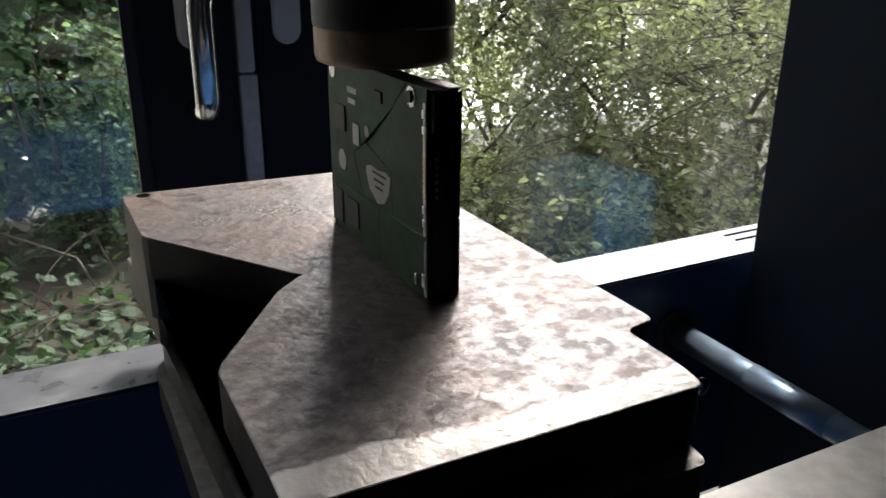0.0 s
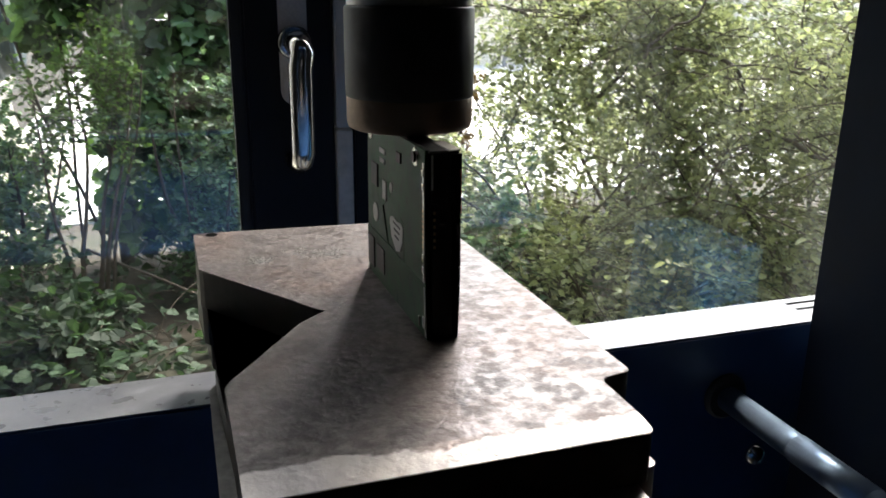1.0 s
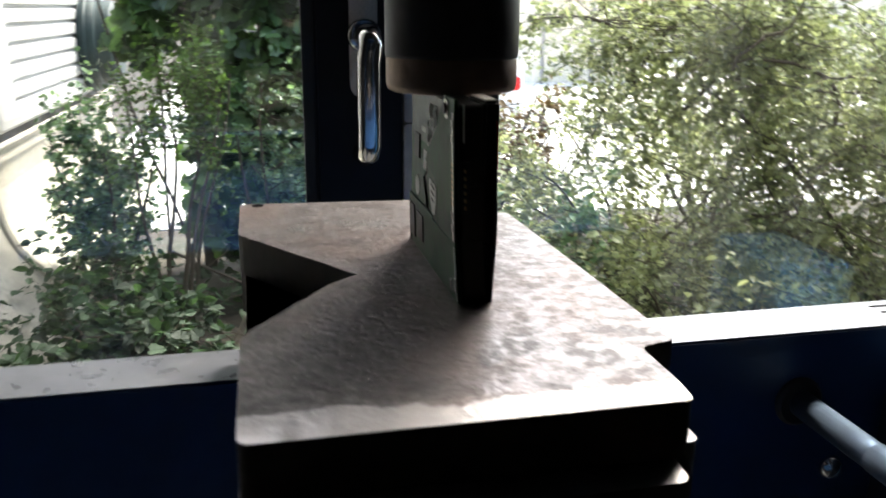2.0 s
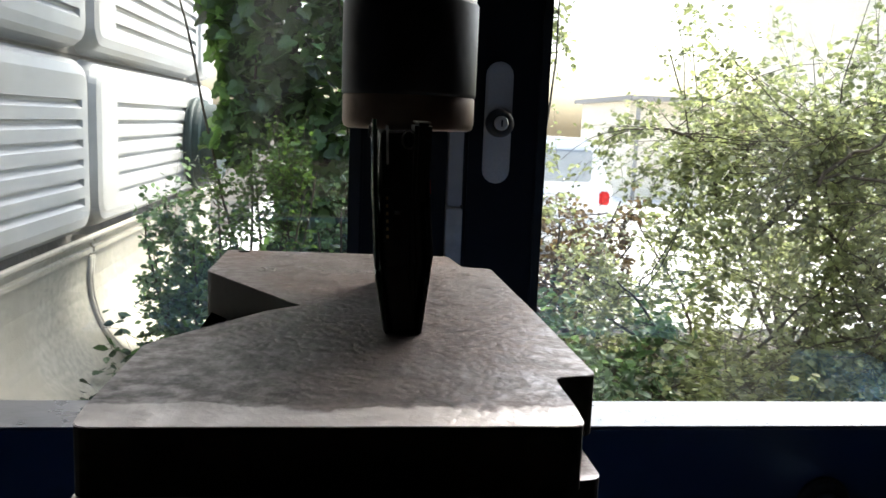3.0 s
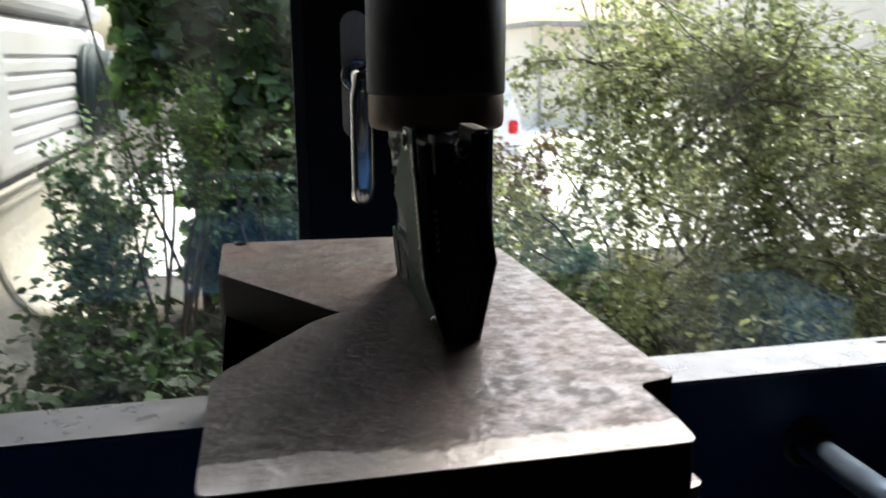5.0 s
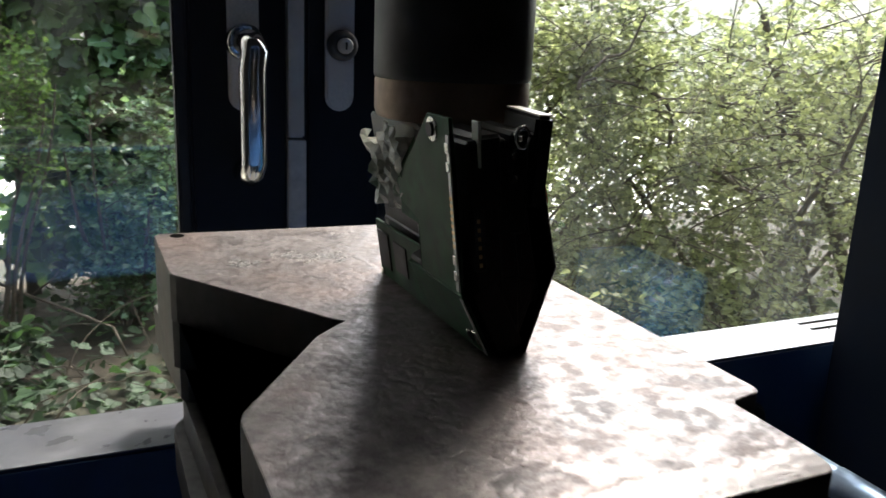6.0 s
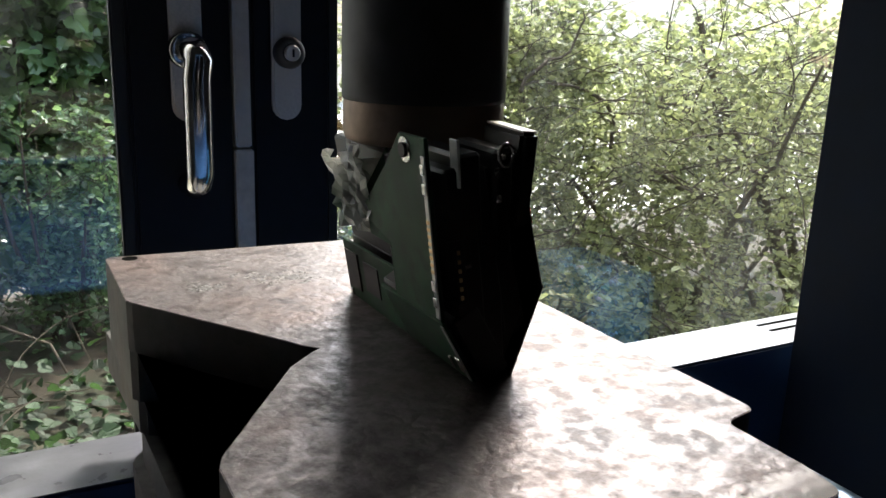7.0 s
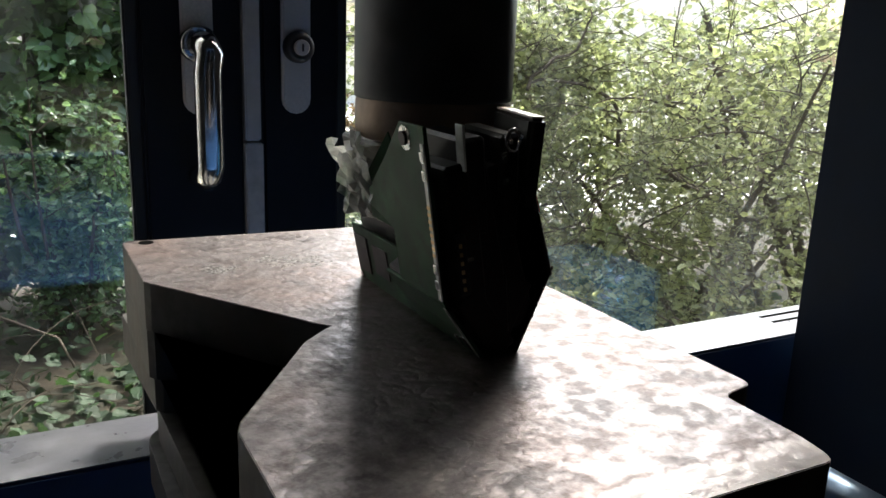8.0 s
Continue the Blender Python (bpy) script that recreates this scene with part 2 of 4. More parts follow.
PAVING = material("pale_yard_paving", (0.60, 0.58, 0.54), 0.85, 0, 12, 0.12, 0.3, None, 0.7)
HOUSE = material("beige_render", (0.74, 0.66, 0.53), 0.9, 0, 20, 0.1, 0.3, None, 0.6)
ROOF = material("grey_roof_sheet", (0.30, 0.28, 0.26), 0.7, 0, 20, 0.15, 0.1)
CARPAINT = material("white_car_paint", (0.80, 0.80, 0.80), 0.25, 0, 10, 0.02, 0.0, None, 1, coat=0.6)
# car glass: the sky's reflection is put into this pale base colour
SKYLIT_GLASS = material("sky_toned_car_glass", (0.40, 0.42, 0.43), 0.08, 0, 10, 0.1, 0.0)
REDLAMP = material("red_tail_lamp", (0.62, 0.02, 0.02), 0.25, 0, 40, 0.1, 0.0)
BARK = material("grey_brown_bark", (0.075, 0.058, 0.042), 0.9, 0, 60, 0.35, 0.9, (0.07, 0.06, 0.04), 9)
TWIG = material("pale_dry_twig", (0.10, 0.08, 0.058), 0.85, 0, 150, 0.25, 0.4)
LEAF_FINE = leaf_material("fine_shrub_leaf", (0.245, 0.278, 0.152), (0.39, 0.435, 0.185), 0.38, 0.6)
LEAF_DARK = leaf_material("dark_evergreen_leaf", (0.105, 0.180, 0.105), (0.19, 0.30, 0.11), 0.32, 0.6)
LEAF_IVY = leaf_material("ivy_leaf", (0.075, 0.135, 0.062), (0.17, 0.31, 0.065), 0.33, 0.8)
# low leaves: shade under the trees is put into this darker leaf colour
LEAF_SHADED = leaf_material("shaded_low_leaf", (0.026, 0.052, 0.024), (0.04, 0.08, 0.024), 0.65, 0.6)
LEAF_YELLOW = leaf_material("young_green_leaf", (0.070, 0.125, 0.040), (0.17, 0.29, 0.05), 0.38, 0.7)
LEAF_BROWN = leaf_material("russet_leaf", (0.11, 0.075, 0.035), (0.2, 0.13, 0.05), 0.6)


# ---------------------------------------------------------------- mesh helpers
def part(name, bm, mat, parent=None, label="", smooth=False, kind=""):
    me = bpy.data.meshes.new(name)
    bm.to_mesh(me)
    bm.free()
    for mm in (mat if isinstance(mat, (list, tuple)) else [mat]):
        me.materials.append(mm)
    if smooth:
        for p in me.polygons:
            p.use_smooth = True
    ob = new(name, me)
    if parent:
        ob.parent = parent
    return tagged(ob, label, kind=kind)


def thing(name, m, label, category, group="", kind=""):
    ob = new(name)
    ob.empty_display_size = 0.05
    ob.matrix_world = m
    return tagged(ob, label, category, group, kind)


def box(x0, x1, y0, y1, z0, z1, bevel=0.0, seg=2, bm=None):
    own = bmesh.new()
    bmesh.ops.create_cube(own, size=1, matrix=Matrix.Translation(((x0 + x1) / 2, (y0 + y1) / 2, (z0 + z1) / 2)) @ Matrix.Diagonal((x1 - x0, y1 - y0, z1 - z0, 1)))
    if bevel:
        bmesh.ops.bevel(own, geom=own.edges[:], offset=bevel, segments=seg, affect="EDGES", clamp_overlap=True)
    return join(bm, own)


def join(bm, own):
    if bm is None:
        return own
    me = bpy.data.meshes.new("tmp")
    own.to_mesh(me)
    own.free()
    bm.from_mesh(me)
    bpy.data.meshes.remove(me)
    return bm


def lathe(profile, seg=48, m=None, bm=None):
    """Profile of (radius, z) turned about z."""
    own = bmesh.new()
    rings = []
    for r, z in profile:
        if r < 1e-6:
            rings.append([own.verts.new((0, 0, z))])
        else:
            rings.append([own.verts.new((r * math.cos(2 * math.pi * i / seg), r * math.sin(2 * math.pi * i / seg), z)) for i in range(seg)])
    for a, b in zip(rings, rings[1:]):
        for i in range(seg):
            j = (i + 1) % seg
            q = [a[i % len(a)], a[j % len(a)], b[j % len(b)], b[i % len(b)]]
            q = list(dict.fromkeys(q))
            if len(q) > 2:
                own.faces.new(q)
    bmesh.ops.recalc_face_normals(own, faces=own.faces[:])
    if m is not None:
        own.transform(m)
    return join(bm, own)


def tube(points, radii, seg=10, bm=None, cap=True):
    """A round tube along points."""
    own = bmesh.new()
    pts = [Vector(p) for p in points]
    if not hasattr(radii, "__len__"):
        radii = [radii] * len(pts)
    rings = []
    up = Vector((0.3, 0.5, 0.81)).normalized()
    for i, p in enumerate(pts):
        d = (pts[min(i + 1, len(pts) - 1)] - pts[max(i - 1, 0)]).normalized()
        s = d.cross(up)
        if s.length < 0.1:
            s = d.cross(Vector((1, 0, 0)))
        s.normalize()
        u = s.cross(d)
        up = u
        rings.append([own.verts.new(p + radii[i] * (s * math.cos(2 * math.pi * k / seg) + u * math.sin(2 * math.pi * k / seg))) for k in range(seg)])
    for a, b in zip(rings, rings[1:]):
        for k in range(seg):
            own.faces.new((a[k], a[(k + 1) % seg], b[(k + 1) % seg], b[k]))
    if cap:
        own.faces.new(rings[0][::-1])
        own.faces.new(rings[-1])
    bmesh.ops.recalc_face_normals(own, faces=own.faces[:])
    return join(bm, own)


def slab(outline, z0, z1, bevel=0.0, seg=2, bm=None):
    """A flat plate with the outline (x, y), anticlockwise."""
    own = bmesh.new()
    lo = [own.verts.new((x, y, z0)) for x, y in outline]
    hi = [own.verts.new((x, y, z1)) for x, y in outline]
    own.faces.new(lo[::-1])
    top = own.faces.new(hi)
    for i in range(len(lo)):
        j = (i + 1) % len(lo)
        own.faces.new((lo[i], lo[j], hi[j], hi[i]))
    if bevel:
        es = [e for e in own.edges if abs(e.verts[0].co.z - e.verts[1].co.z) < 1e-6]
        bmesh.ops.bevel(own, geom=es, offset=bevel, segments=seg, affect="EDGES", clamp_overlap=True)
    bmesh.ops.triangulate(own, faces=[f for f in own.faces if len(f.verts) > 4])
    return join(bm, own)


# ---------------------------------------------------------------- the room
def structure(name, bm, mat, label, category):
    return tagged(part(name, bm, mat), label, category, kind="structure")


structure("floor", box(-2.6, 3.2, -3.4, 0.62, -0.1, 0.0), FLOOR, "grey concrete workshop floor, dim", "floor")
structure("ceiling", box(-2.6, 3.2, -3.4, 0.62, 2.9, 3.0), CEIL, "plain dull ceiling of the workshop", "ceiling")
structure("wall_west", box(-2.8, -2.6, -3.6, 0.62, -0.1, 3.0), WALL, "plain grey plaster wall", "wall")
structure("wall_east", box(3.2, 3.4, -3.6, 0.62, -0.1, 3.0), WALL, "plain grey plaster wall", "wall")
structure("wall_south", box(-2.6, 3.2, -3.6, -3.4, -0.1, 3.0), WALL, "plain grey plaster wall", "wall")
# door wall with its opening
DX0, DX1, DTOP, DY = -0.86, 1.21, 2.14, 0.695
bm = box(-2.8, DX0 - 0.06, 0.62, 0.82, -0.1, 3.0)
box(DX1 + 0.06, 3.4, 0.62, 0.82, -0.1, 3.0, bm=bm)
box(DX0 - 0.06, DX1 + 0.06, 0.62, 0.82, DTOP + 0.06, 3.0, bm=bm)
structure("wall_north", bm, WALL, "plaster wall around the glazed double door", "wall")


def door_frame():
    bm = box(DX0 - 0.06, DX0, 0.66, 0.76, 0.0, DTOP + 0.06, 0.003)
    box(DX1, DX1 + 0.06, 0.66, 0.76, 0.0, DTOP + 0.06, 0.003, bm=bm)
    box(DX0, DX1, 0.66, 0.76, DTOP, DTOP + 0.06, 0.003, bm=bm)
    structure("trim", bm, FRAME, "dark blue painted metal door frame", "door frame")


door_frame()


def door_leaf(name, x0, x1, label, stile_l, stile_r):
    d = thing(name, pose(0, 0, 0), label, "door", kind="structure")
    y0, y1 = DY, DY + 0.055
    part("stile", box(x0, x0 + stile_l, y0, y1, 0.01, DTOP - 0.004, 0.003), FRAME, d)
    part("stile", box(x1 - stile_r, x1, y0, y1, 0.01, DTOP - 0.004, 0.003), FRAME, d)
    part("rail", box(x0 + stile_l, x1 - stile_r, y0 + 0.002, y1 - 0.002, 0.01, 0.20, 0.003), FRAME, d)
    part("rail", box(x0 + stile_l, x1 - stile_r, y0 + 0.002, y1 - 0.002, DTOP - 0.12, DTOP - 0.004, 0.003), FRAME, d)
    # glazing bead round the pane
    gx0, gx1, gz0, gz1 = x0 + stile_l, x1 - stile_r, 0.20, DTOP - 0.12
    bm = box(gx0, gx0 + 0.012, y0 + 0.004, y0 + 0.02, gz0, gz1, 0.002)
    box(gx1 - 0.012, gx1, y0 + 0.004, y0 + 0.02, gz0, gz1, 0.002, bm=bm)
    part("glazing_bead", bm, RUBBER, d)
    pane = part("pane", box(gx0 + 0.001, gx1 - 0.001, y0 + 0.022, y0 + 0.028, gz0 + 0.001, gz1 - 0.001), GLASS, d, "clear dusty glass pane")
    pane.visible_shadow = False
    return d


left_leaf = door_leaf("door_1", DX0, 0.1640, "dark blue glazed door leaf with a lever handle, shut", 0.10, 0.092)
right_leaf = door_leaf("door_2", 0.1835, DX1, "dark blue glazed door leaf with a lock plate, shut", 0.0765, 0.10)


def rounded(w, h, n=8):
    """A stadium outline, w wide and h high, centred."""
    r = w / 2
    pts = []
    for k in range(n + 1):
        a = math.pi * k / n
        pts.append((r * math.cos(a), h / 2 - r + r * math.sin(a)))
    for k in range(n + 1):
        a = math.pi + math.pi * k / n
        pts.append((r * math.cos(a), -h / 2 + r + r * math.sin(a)))
    return pts


UPRIGHT = pose(0, 0, 0, 90)  # lays a plate drawn in x, y against a wall that faces -y


def wall_plate(cx, cz, w, h, y, thick, bevel=0.002):
    bm = slab(rounded(w, h), 0, thick, bevel)
    bm.transform(Matrix.Translation((cx, y, cz)) @ UPRIGHT)
    return bm


# lever handle on its long plate
HX, LX, HZ = 0.1225, 0.2160, 1.0725
part("handle_plate", wall_plate(HX, HZ, 0.029, 0.128, DY, 0.007), FITTING, left_leaf, "brushed metal handle plate")
hx, hy = HX - 0.0010, DY - 0.048
lever = part("lever", tube([(HX, DY - 0.006, HZ), (HX, DY - 0.02, HZ), (HX + 0.0003, hy + 0.016, HZ), (HX + 0.0008, hy + 0.006, HZ - 0.002), (HX + 0.0018, hy, HZ - 0.009), (hx, hy - 0.001, HZ - 0.023), (hx, hy - 0.001, HZ - 0.106), (hx - 0.001, hy + 0.002, HZ - 0.1145), (hx - 0.002, hy + 0.009, HZ - 0.1185), (hx - 0.003, hy + 0.02, HZ - 0.1195), (hx - 0.004, hy + 0.032, HZ - 0.1195)],
                           [0.0120, 0.0120, 0.0120, 0.0122, 0.0122, 0.0120, 0.0118, 0.0117, 0.0114, 0.0110, 0.0105], 20), STAINLESS, left_leaf, "polished steel lever bent down", smooth=True)
part("rosette", lathe([(0, 0.012), (0.0150, 0.012), (0.0172, 0.009), (0.0172, 0.0)], 32, Matrix.Translation((HX, DY - 0.006, HZ)) @ UPRIGHT), STAINLESS, left_leaf, smooth=True)
# lock plate
part("lock_plate", wall_plate(LX, HZ, 0.029, 0.128, DY, 0.007), FITTING, right_leaf, "brushed metal lock plate")
part("lock_rosette", lathe([(0, 0.012), (0.009, 0.012), (0.0100, 0.013), (0.0130, 0.011), (0.0150, 0.007), (0.0150, 0.0)], 32, Matrix.Translation((LX + 0.001, DY - 0.006, HZ)) @ UPRIGHT), STEEL_DARK, right_leaf, "round dark lock rosette", smooth=True)
part("lock_cylinder", lathe([(0, 0.017), (0.0065, 0.017), (0.0075, 0.0155), (0.0075, 0.01)], 24, Matrix.Translation((LX + 0.001, DY - 0.006, HZ)) @ UPRIGHT), FITTING, right_leaf, "metal key cylinder")
part("keyhole", box(LX + 0.0002, LX + 0.0018, DY - 0.0245, DY - 0.022, HZ - 0.0035, HZ + 0.0035), RUBBER, right_leaf)
# cover strip over the meeting of the leaves, in two lengths
part("cover_strip", box(0.1655, 0.1810, DY - 0.004, DY + 0.03, 0.9825, DTOP - 0.01, 0.0015), GASKET, right_leaf, "grey metal cover strip")
part("cover_strip", box(0.1645, 0.1820, DY - 0.007, DY + 0.03, 0.02, 0.981, 0.0015), GASKET, right_leaf, "grey metal cover strip")


# ---------------------------------------------------------------- the press
BEAM_Z = 0.911
press = thing("workshop_press", pose(0, 0, 0), "blue painted steel workshop press with a dark inside frame", "press")


def channel_beam(name, y_open, y_web, x0, x1, label, top):
    """A U-channel on edge: web at y_web, flanges towards y_open."""
    t, s = 0.007, math.copysign(1, y_open - y_web)
    z1, z0 = BEAM_Z - 0.0004, BEAM_Z - 0.195
    prof = [(y_web, z0), (y_open, z0), (y_open, z0 + t), (y_web + s * t, z0 + t), (y_web + s * t, z1 - t), (y_open, z1 - t), (y_open, z1), (y_web, z1)]
    bm = bmesh.new()
    a = [bm.verts.new((x0, y, z)) for y, z in prof]
    b = [bm.verts.new((x1, y, z)) for y, z in prof]
    for i in range(8):
        bm.faces.new((a[i], a[(i + 1) % 8], b[(i + 1) % 8], b[i]))
    bm.faces.new(a)
    bm.faces.new(b[::-1])
    bmesh.ops.recalc_face_normals(bm, faces=bm.faces[:])
    bmesh.ops.bevel(bm, geom=[e for e in bm.edges if abs(e.verts[0].co.x - e.verts[1].co.x) > 0.1], offset=0.0012, segments=2, affect="EDGES")
    beam = part(name, bm, BLUE, press, label)
    fa, fb = sorted((y_open, y_web))
    part("worn_top", box(x0, x1, fa + 0.001, fb - 0.001, BEAM_Z - 0.0006, BEAM_Z + 0.0002), top, beam, "scuffed pale top of the beam")
    return beam


rear_beam = channel_beam("rear_beam", 0.272, 0.2295, -0.36, 0.66, "blue steel channel beam", BEAM_TOP)
for sy in (0.2500, 0.2605):
    part("slot", box(0.402, 0.480, sy, sy + 0.0026, BEAM_Z - 0.0002, BEAM_Z + 0.0005), HOLE, rear_beam)
front_beam = channel_beam("front_beam", 0.003, 0.0465, -0.36, 0.66, "blue steel channel beam", PALER_TOP)


def upright(x0, x1):
    bm = box(x0, x1, 0.054, 0.222, 0.06, 2.0, 0.004)
    return part("upright", bm, NAVY, press)


upright(0.384, 0.466)
upright(-0.312, -0.226)
part("head_beam", box(-0.36, 0.54, 0.050, 0.226, 1.62, 1.80, 0.004), BLUE, press)
part("cylinder", lathe([(0, 1.45), (0.055, 1.45), (0.058, 1.453), (0.058, 1.62), (0, 1.62)], 40, Matrix.Translation((0.083, 0.134, 0))), BLUE, press, smooth=False)
part("foot", box(0.40, 0.46, -0.22, 0.48, 0.0, 0.06, 0.004), BLUE, press)
part("foot", box(-0.30, -0.24, -0.22, 0.48, 0.0, 0.06, 0.004), BLUE, press)
# tie rod between the two beams and bolt heads on the rear beam
rod = part("tie_rod", tube([(0.331, 0.228, 0.8655), (0.331, 0.047, 0.8635)], 0.0084, 20), ROD_STEEL, press, "round blued steel tie rod", smooth=True)
part("sleeve", tube([(0.331, 0.160, 0.8648), (0.331, 0.102, 0.8642)], 0.0089, 20), ROD_STEEL, rod, smooth=True)
# black disc in place of the shaded hole where the rod ends
part("rod_hole_disc", lathe([(0, 0.004), (0.014, 0.004), (0.016, 0.002), (0.016, 0)], 24, Matrix.Translation((0.331, 0.2293, 0.8655)) @ UPRIGHT), RUBBER, rod, "dark disc standing for the shaded hole round the rod")
part("bolt", lathe([(0, 0.006), (0.006, 0.005), (0.008, 0.001), (0.008, 0)], 16, Matrix.Translation((0.362, 0.2295, 0.8155)) @ UPRIGHT), STAINLESS, press, "bright bolt head", smooth=True)

# unseen box, added only to give the right pane its blue reflection
blue_box = thing("reflected_blue_box", pose(1.0, 0.25, 0.0), "unseen blue box, added for its reflection in the door pane", "bin")
part("body", box(-0.075, 0.075, -0.12, 0.12, 0.0, 0.66, 0.008), REFLECTED_BLUE, blue_box)


# press plates, stacked on the beams
def notched(dx=0.0, dy=0.0):
    """Outline of a press plate with a wide V on one long side and a small step on the other."""
    pts = [(0.0, 0.0), (0.1195, 0.0), (0.1200, 0.0345), (0.1330, 0.0368), (0.1325, 0.12), (0.1310, 0.2095), (0.1175, 0.2125), (0.1160, 0.226), (0.1140, 0.2450),
           (0.0010, 0.2515), (-0.0010, 0.2490), (-0.0012, 0.1905), (0.0004, 0.1870), (0.0335, 0.1375), (0.0405, 0.1262), (0.0440, 0.1222), (0.0405, 0.1197), (0.0320, 0.1120), (0.0025, 0.0690), (0.0006, 0.0640)]
    return [(x + dx, y + dy) for x, y in pts]


def eased(outline, r=0.0035):
    """The outline with its sharp corners worn round."""
    pts = []
    for i, p1 in enumerate(outline):
        a, b, c = Vector(outline[i - 1]), Vector(p1), Vector(outline[(i + 1) % len(outline)])
        u, w = a - b, c - b
        if u.angle(w) > 2.5 or min(u.length, w.length) < 0.008:
            pts.append(p1)
            continue
        u, w = u.normalized() * r, w.normalized() * r
        pts += [tuple(b + u * (1 - k) ** 2 + w * k ** 2) for k in (0, 0.25, 0.5, 0.75, 1)]
    return pts


def press_plate(z0, z1, outline, label, mat=None):
    p = thing("press_plate", pose(0.05, 0.115, z0), label, "steel plate", "stacked press plates")
    bm = slab([(x - 0.05, y - 0.115) for x, y in eased(outline)], 0, z1 - z0)
    # worn slope along the front edge
    y_front = outline[0][1] - 0.115
    for d in (0.003, 0.006, 0.009, 0.012):
        bmesh.ops.bisect_plane(bm, geom=bm.verts[:] + bm.edges[:] + bm.faces[:], plane_co=(0, y_front + d, 0), plane_no=(0, 1, 0))
    for v in bm.verts:
        if v.co.y < y_front + 0.0115 and v.co.z > 0.01:
            v.co.z -= 0.0013 * ((y_front + 0.012 - v.co.y) / 0.012) ** 1.5
    bmesh.ops.bevel(bm, geom=[e for e in bm.edges if len(e.link_faces) == 2 and e.calc_face_angle(0) > 0.8], offset=0.0011, segments=2, affect="EDGES", clamp_overlap=True)
    # upward faces take the plate's steel, all other faces a darker tone
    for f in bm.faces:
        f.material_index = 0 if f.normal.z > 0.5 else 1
    return p, part("plate", bm, [mat or STEEL, SIDE_SCAB], p)


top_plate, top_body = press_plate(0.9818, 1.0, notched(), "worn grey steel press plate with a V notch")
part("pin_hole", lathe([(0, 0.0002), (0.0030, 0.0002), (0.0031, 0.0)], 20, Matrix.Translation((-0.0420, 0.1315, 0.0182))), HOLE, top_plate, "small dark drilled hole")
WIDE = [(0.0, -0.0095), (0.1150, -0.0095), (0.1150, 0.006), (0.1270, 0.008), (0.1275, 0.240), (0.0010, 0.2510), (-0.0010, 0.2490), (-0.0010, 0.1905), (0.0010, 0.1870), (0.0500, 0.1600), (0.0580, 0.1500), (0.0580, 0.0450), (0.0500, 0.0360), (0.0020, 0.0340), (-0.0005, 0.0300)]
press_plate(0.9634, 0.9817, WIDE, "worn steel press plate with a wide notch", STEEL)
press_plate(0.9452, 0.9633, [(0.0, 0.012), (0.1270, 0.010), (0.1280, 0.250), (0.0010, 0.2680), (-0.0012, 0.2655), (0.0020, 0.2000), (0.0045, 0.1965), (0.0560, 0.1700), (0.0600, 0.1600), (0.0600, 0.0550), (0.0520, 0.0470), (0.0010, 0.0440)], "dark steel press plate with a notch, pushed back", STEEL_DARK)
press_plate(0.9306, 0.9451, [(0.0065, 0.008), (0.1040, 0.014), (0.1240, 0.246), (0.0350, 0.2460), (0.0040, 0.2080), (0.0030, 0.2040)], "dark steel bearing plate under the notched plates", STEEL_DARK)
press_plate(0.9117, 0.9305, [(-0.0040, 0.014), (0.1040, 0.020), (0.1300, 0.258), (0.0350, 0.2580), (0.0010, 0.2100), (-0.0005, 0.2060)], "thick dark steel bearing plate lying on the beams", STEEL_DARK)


def rough_patch(spots, seed):
    """Low ragged scabs of scale and weld spatter that lie on the plate."""
    rnd = random.Random(seed)
    bm = bmesh.new()
    for cx, cy, r, count in spots:
        for _ in range(count):
            a, d, w = rnd.uniform(0, 6.28), r * rnd.random() ** 0.7, rnd.uniform(0.0008, 0.0026)
            x, y, turn = cx + d * math.cos(a) * 1.3, cy + d * math.sin(a), rnd.uniform(0, 6.28)
            ring = [bm.verts.new((x + w * rnd.uniform(0.6, 1.5) * math.cos(turn + k * 1.047), y + w * rnd.uniform(0.5, 1.0) * math.sin(turn + k * 1.047), -0.0001)) for k in range(6)]
            top = bm.verts.new((x, y, rnd.uniform(0.00010, 0.00030)))
            for k in range(6):
                bm.faces.new((ring[k], ring[(k + 1) % 6], top))
    return bm


part("scab", rough_patch([(0.058 - 0.05, 0.196 - 0.115, 0.010, 70), (0.046 - 0.05, 0.205 - 0.115, 0.006, 25), (0.027 - 0.05, 0.196 - 0.115, 0.006, 35)], 5), SIDE_SCAB, top_plate, "rough scabs of scale on the worn plate", kind="stuff").location = (0, 0, 0.0182)


# ram: moves down
ram = thing("press_ram", pose(0.083, 0.134, 1.0720), "black press ram with a worn steel foot band", "ram")
part("foot_band", lathe([(0, 0), (0.0226, 0), (0.0244, 0.0008), (0.0250, 0.003), (0.0250, 0.0118), (0.0246, 0.0125)], 64), RAM_BAND, ram, "worn brownish steel band", smooth=True)
part("sleeve", lathe([(0.0246, 0.0125), (0.0252, 0.0128), (0.0254, 0.014), (0.0254, 0.0460), (0.0249, 0.0468), (0.0236, 0.0470)], 64), RAM_BLACK, ram, "matt black sleeve", smooth=True)
part("piston_rod", lathe([(0.0244, 0.0471), (0.0244, 0.42), (0, 0.42)], 64), CHROME, ram, "bright ground steel piston rod", smooth=True)


# ---------------------------------------------------------------- the drive under the ram
drive = thing("hard_drive", pose(0.0800, 0.1262, 1.0), "small black hard drive on edge, green circuit board, being crushed", "hard drive")


def piece(name, bm, mat, label="", smooth=False):
    return part(name, bm, mat, drive, label, smooth)


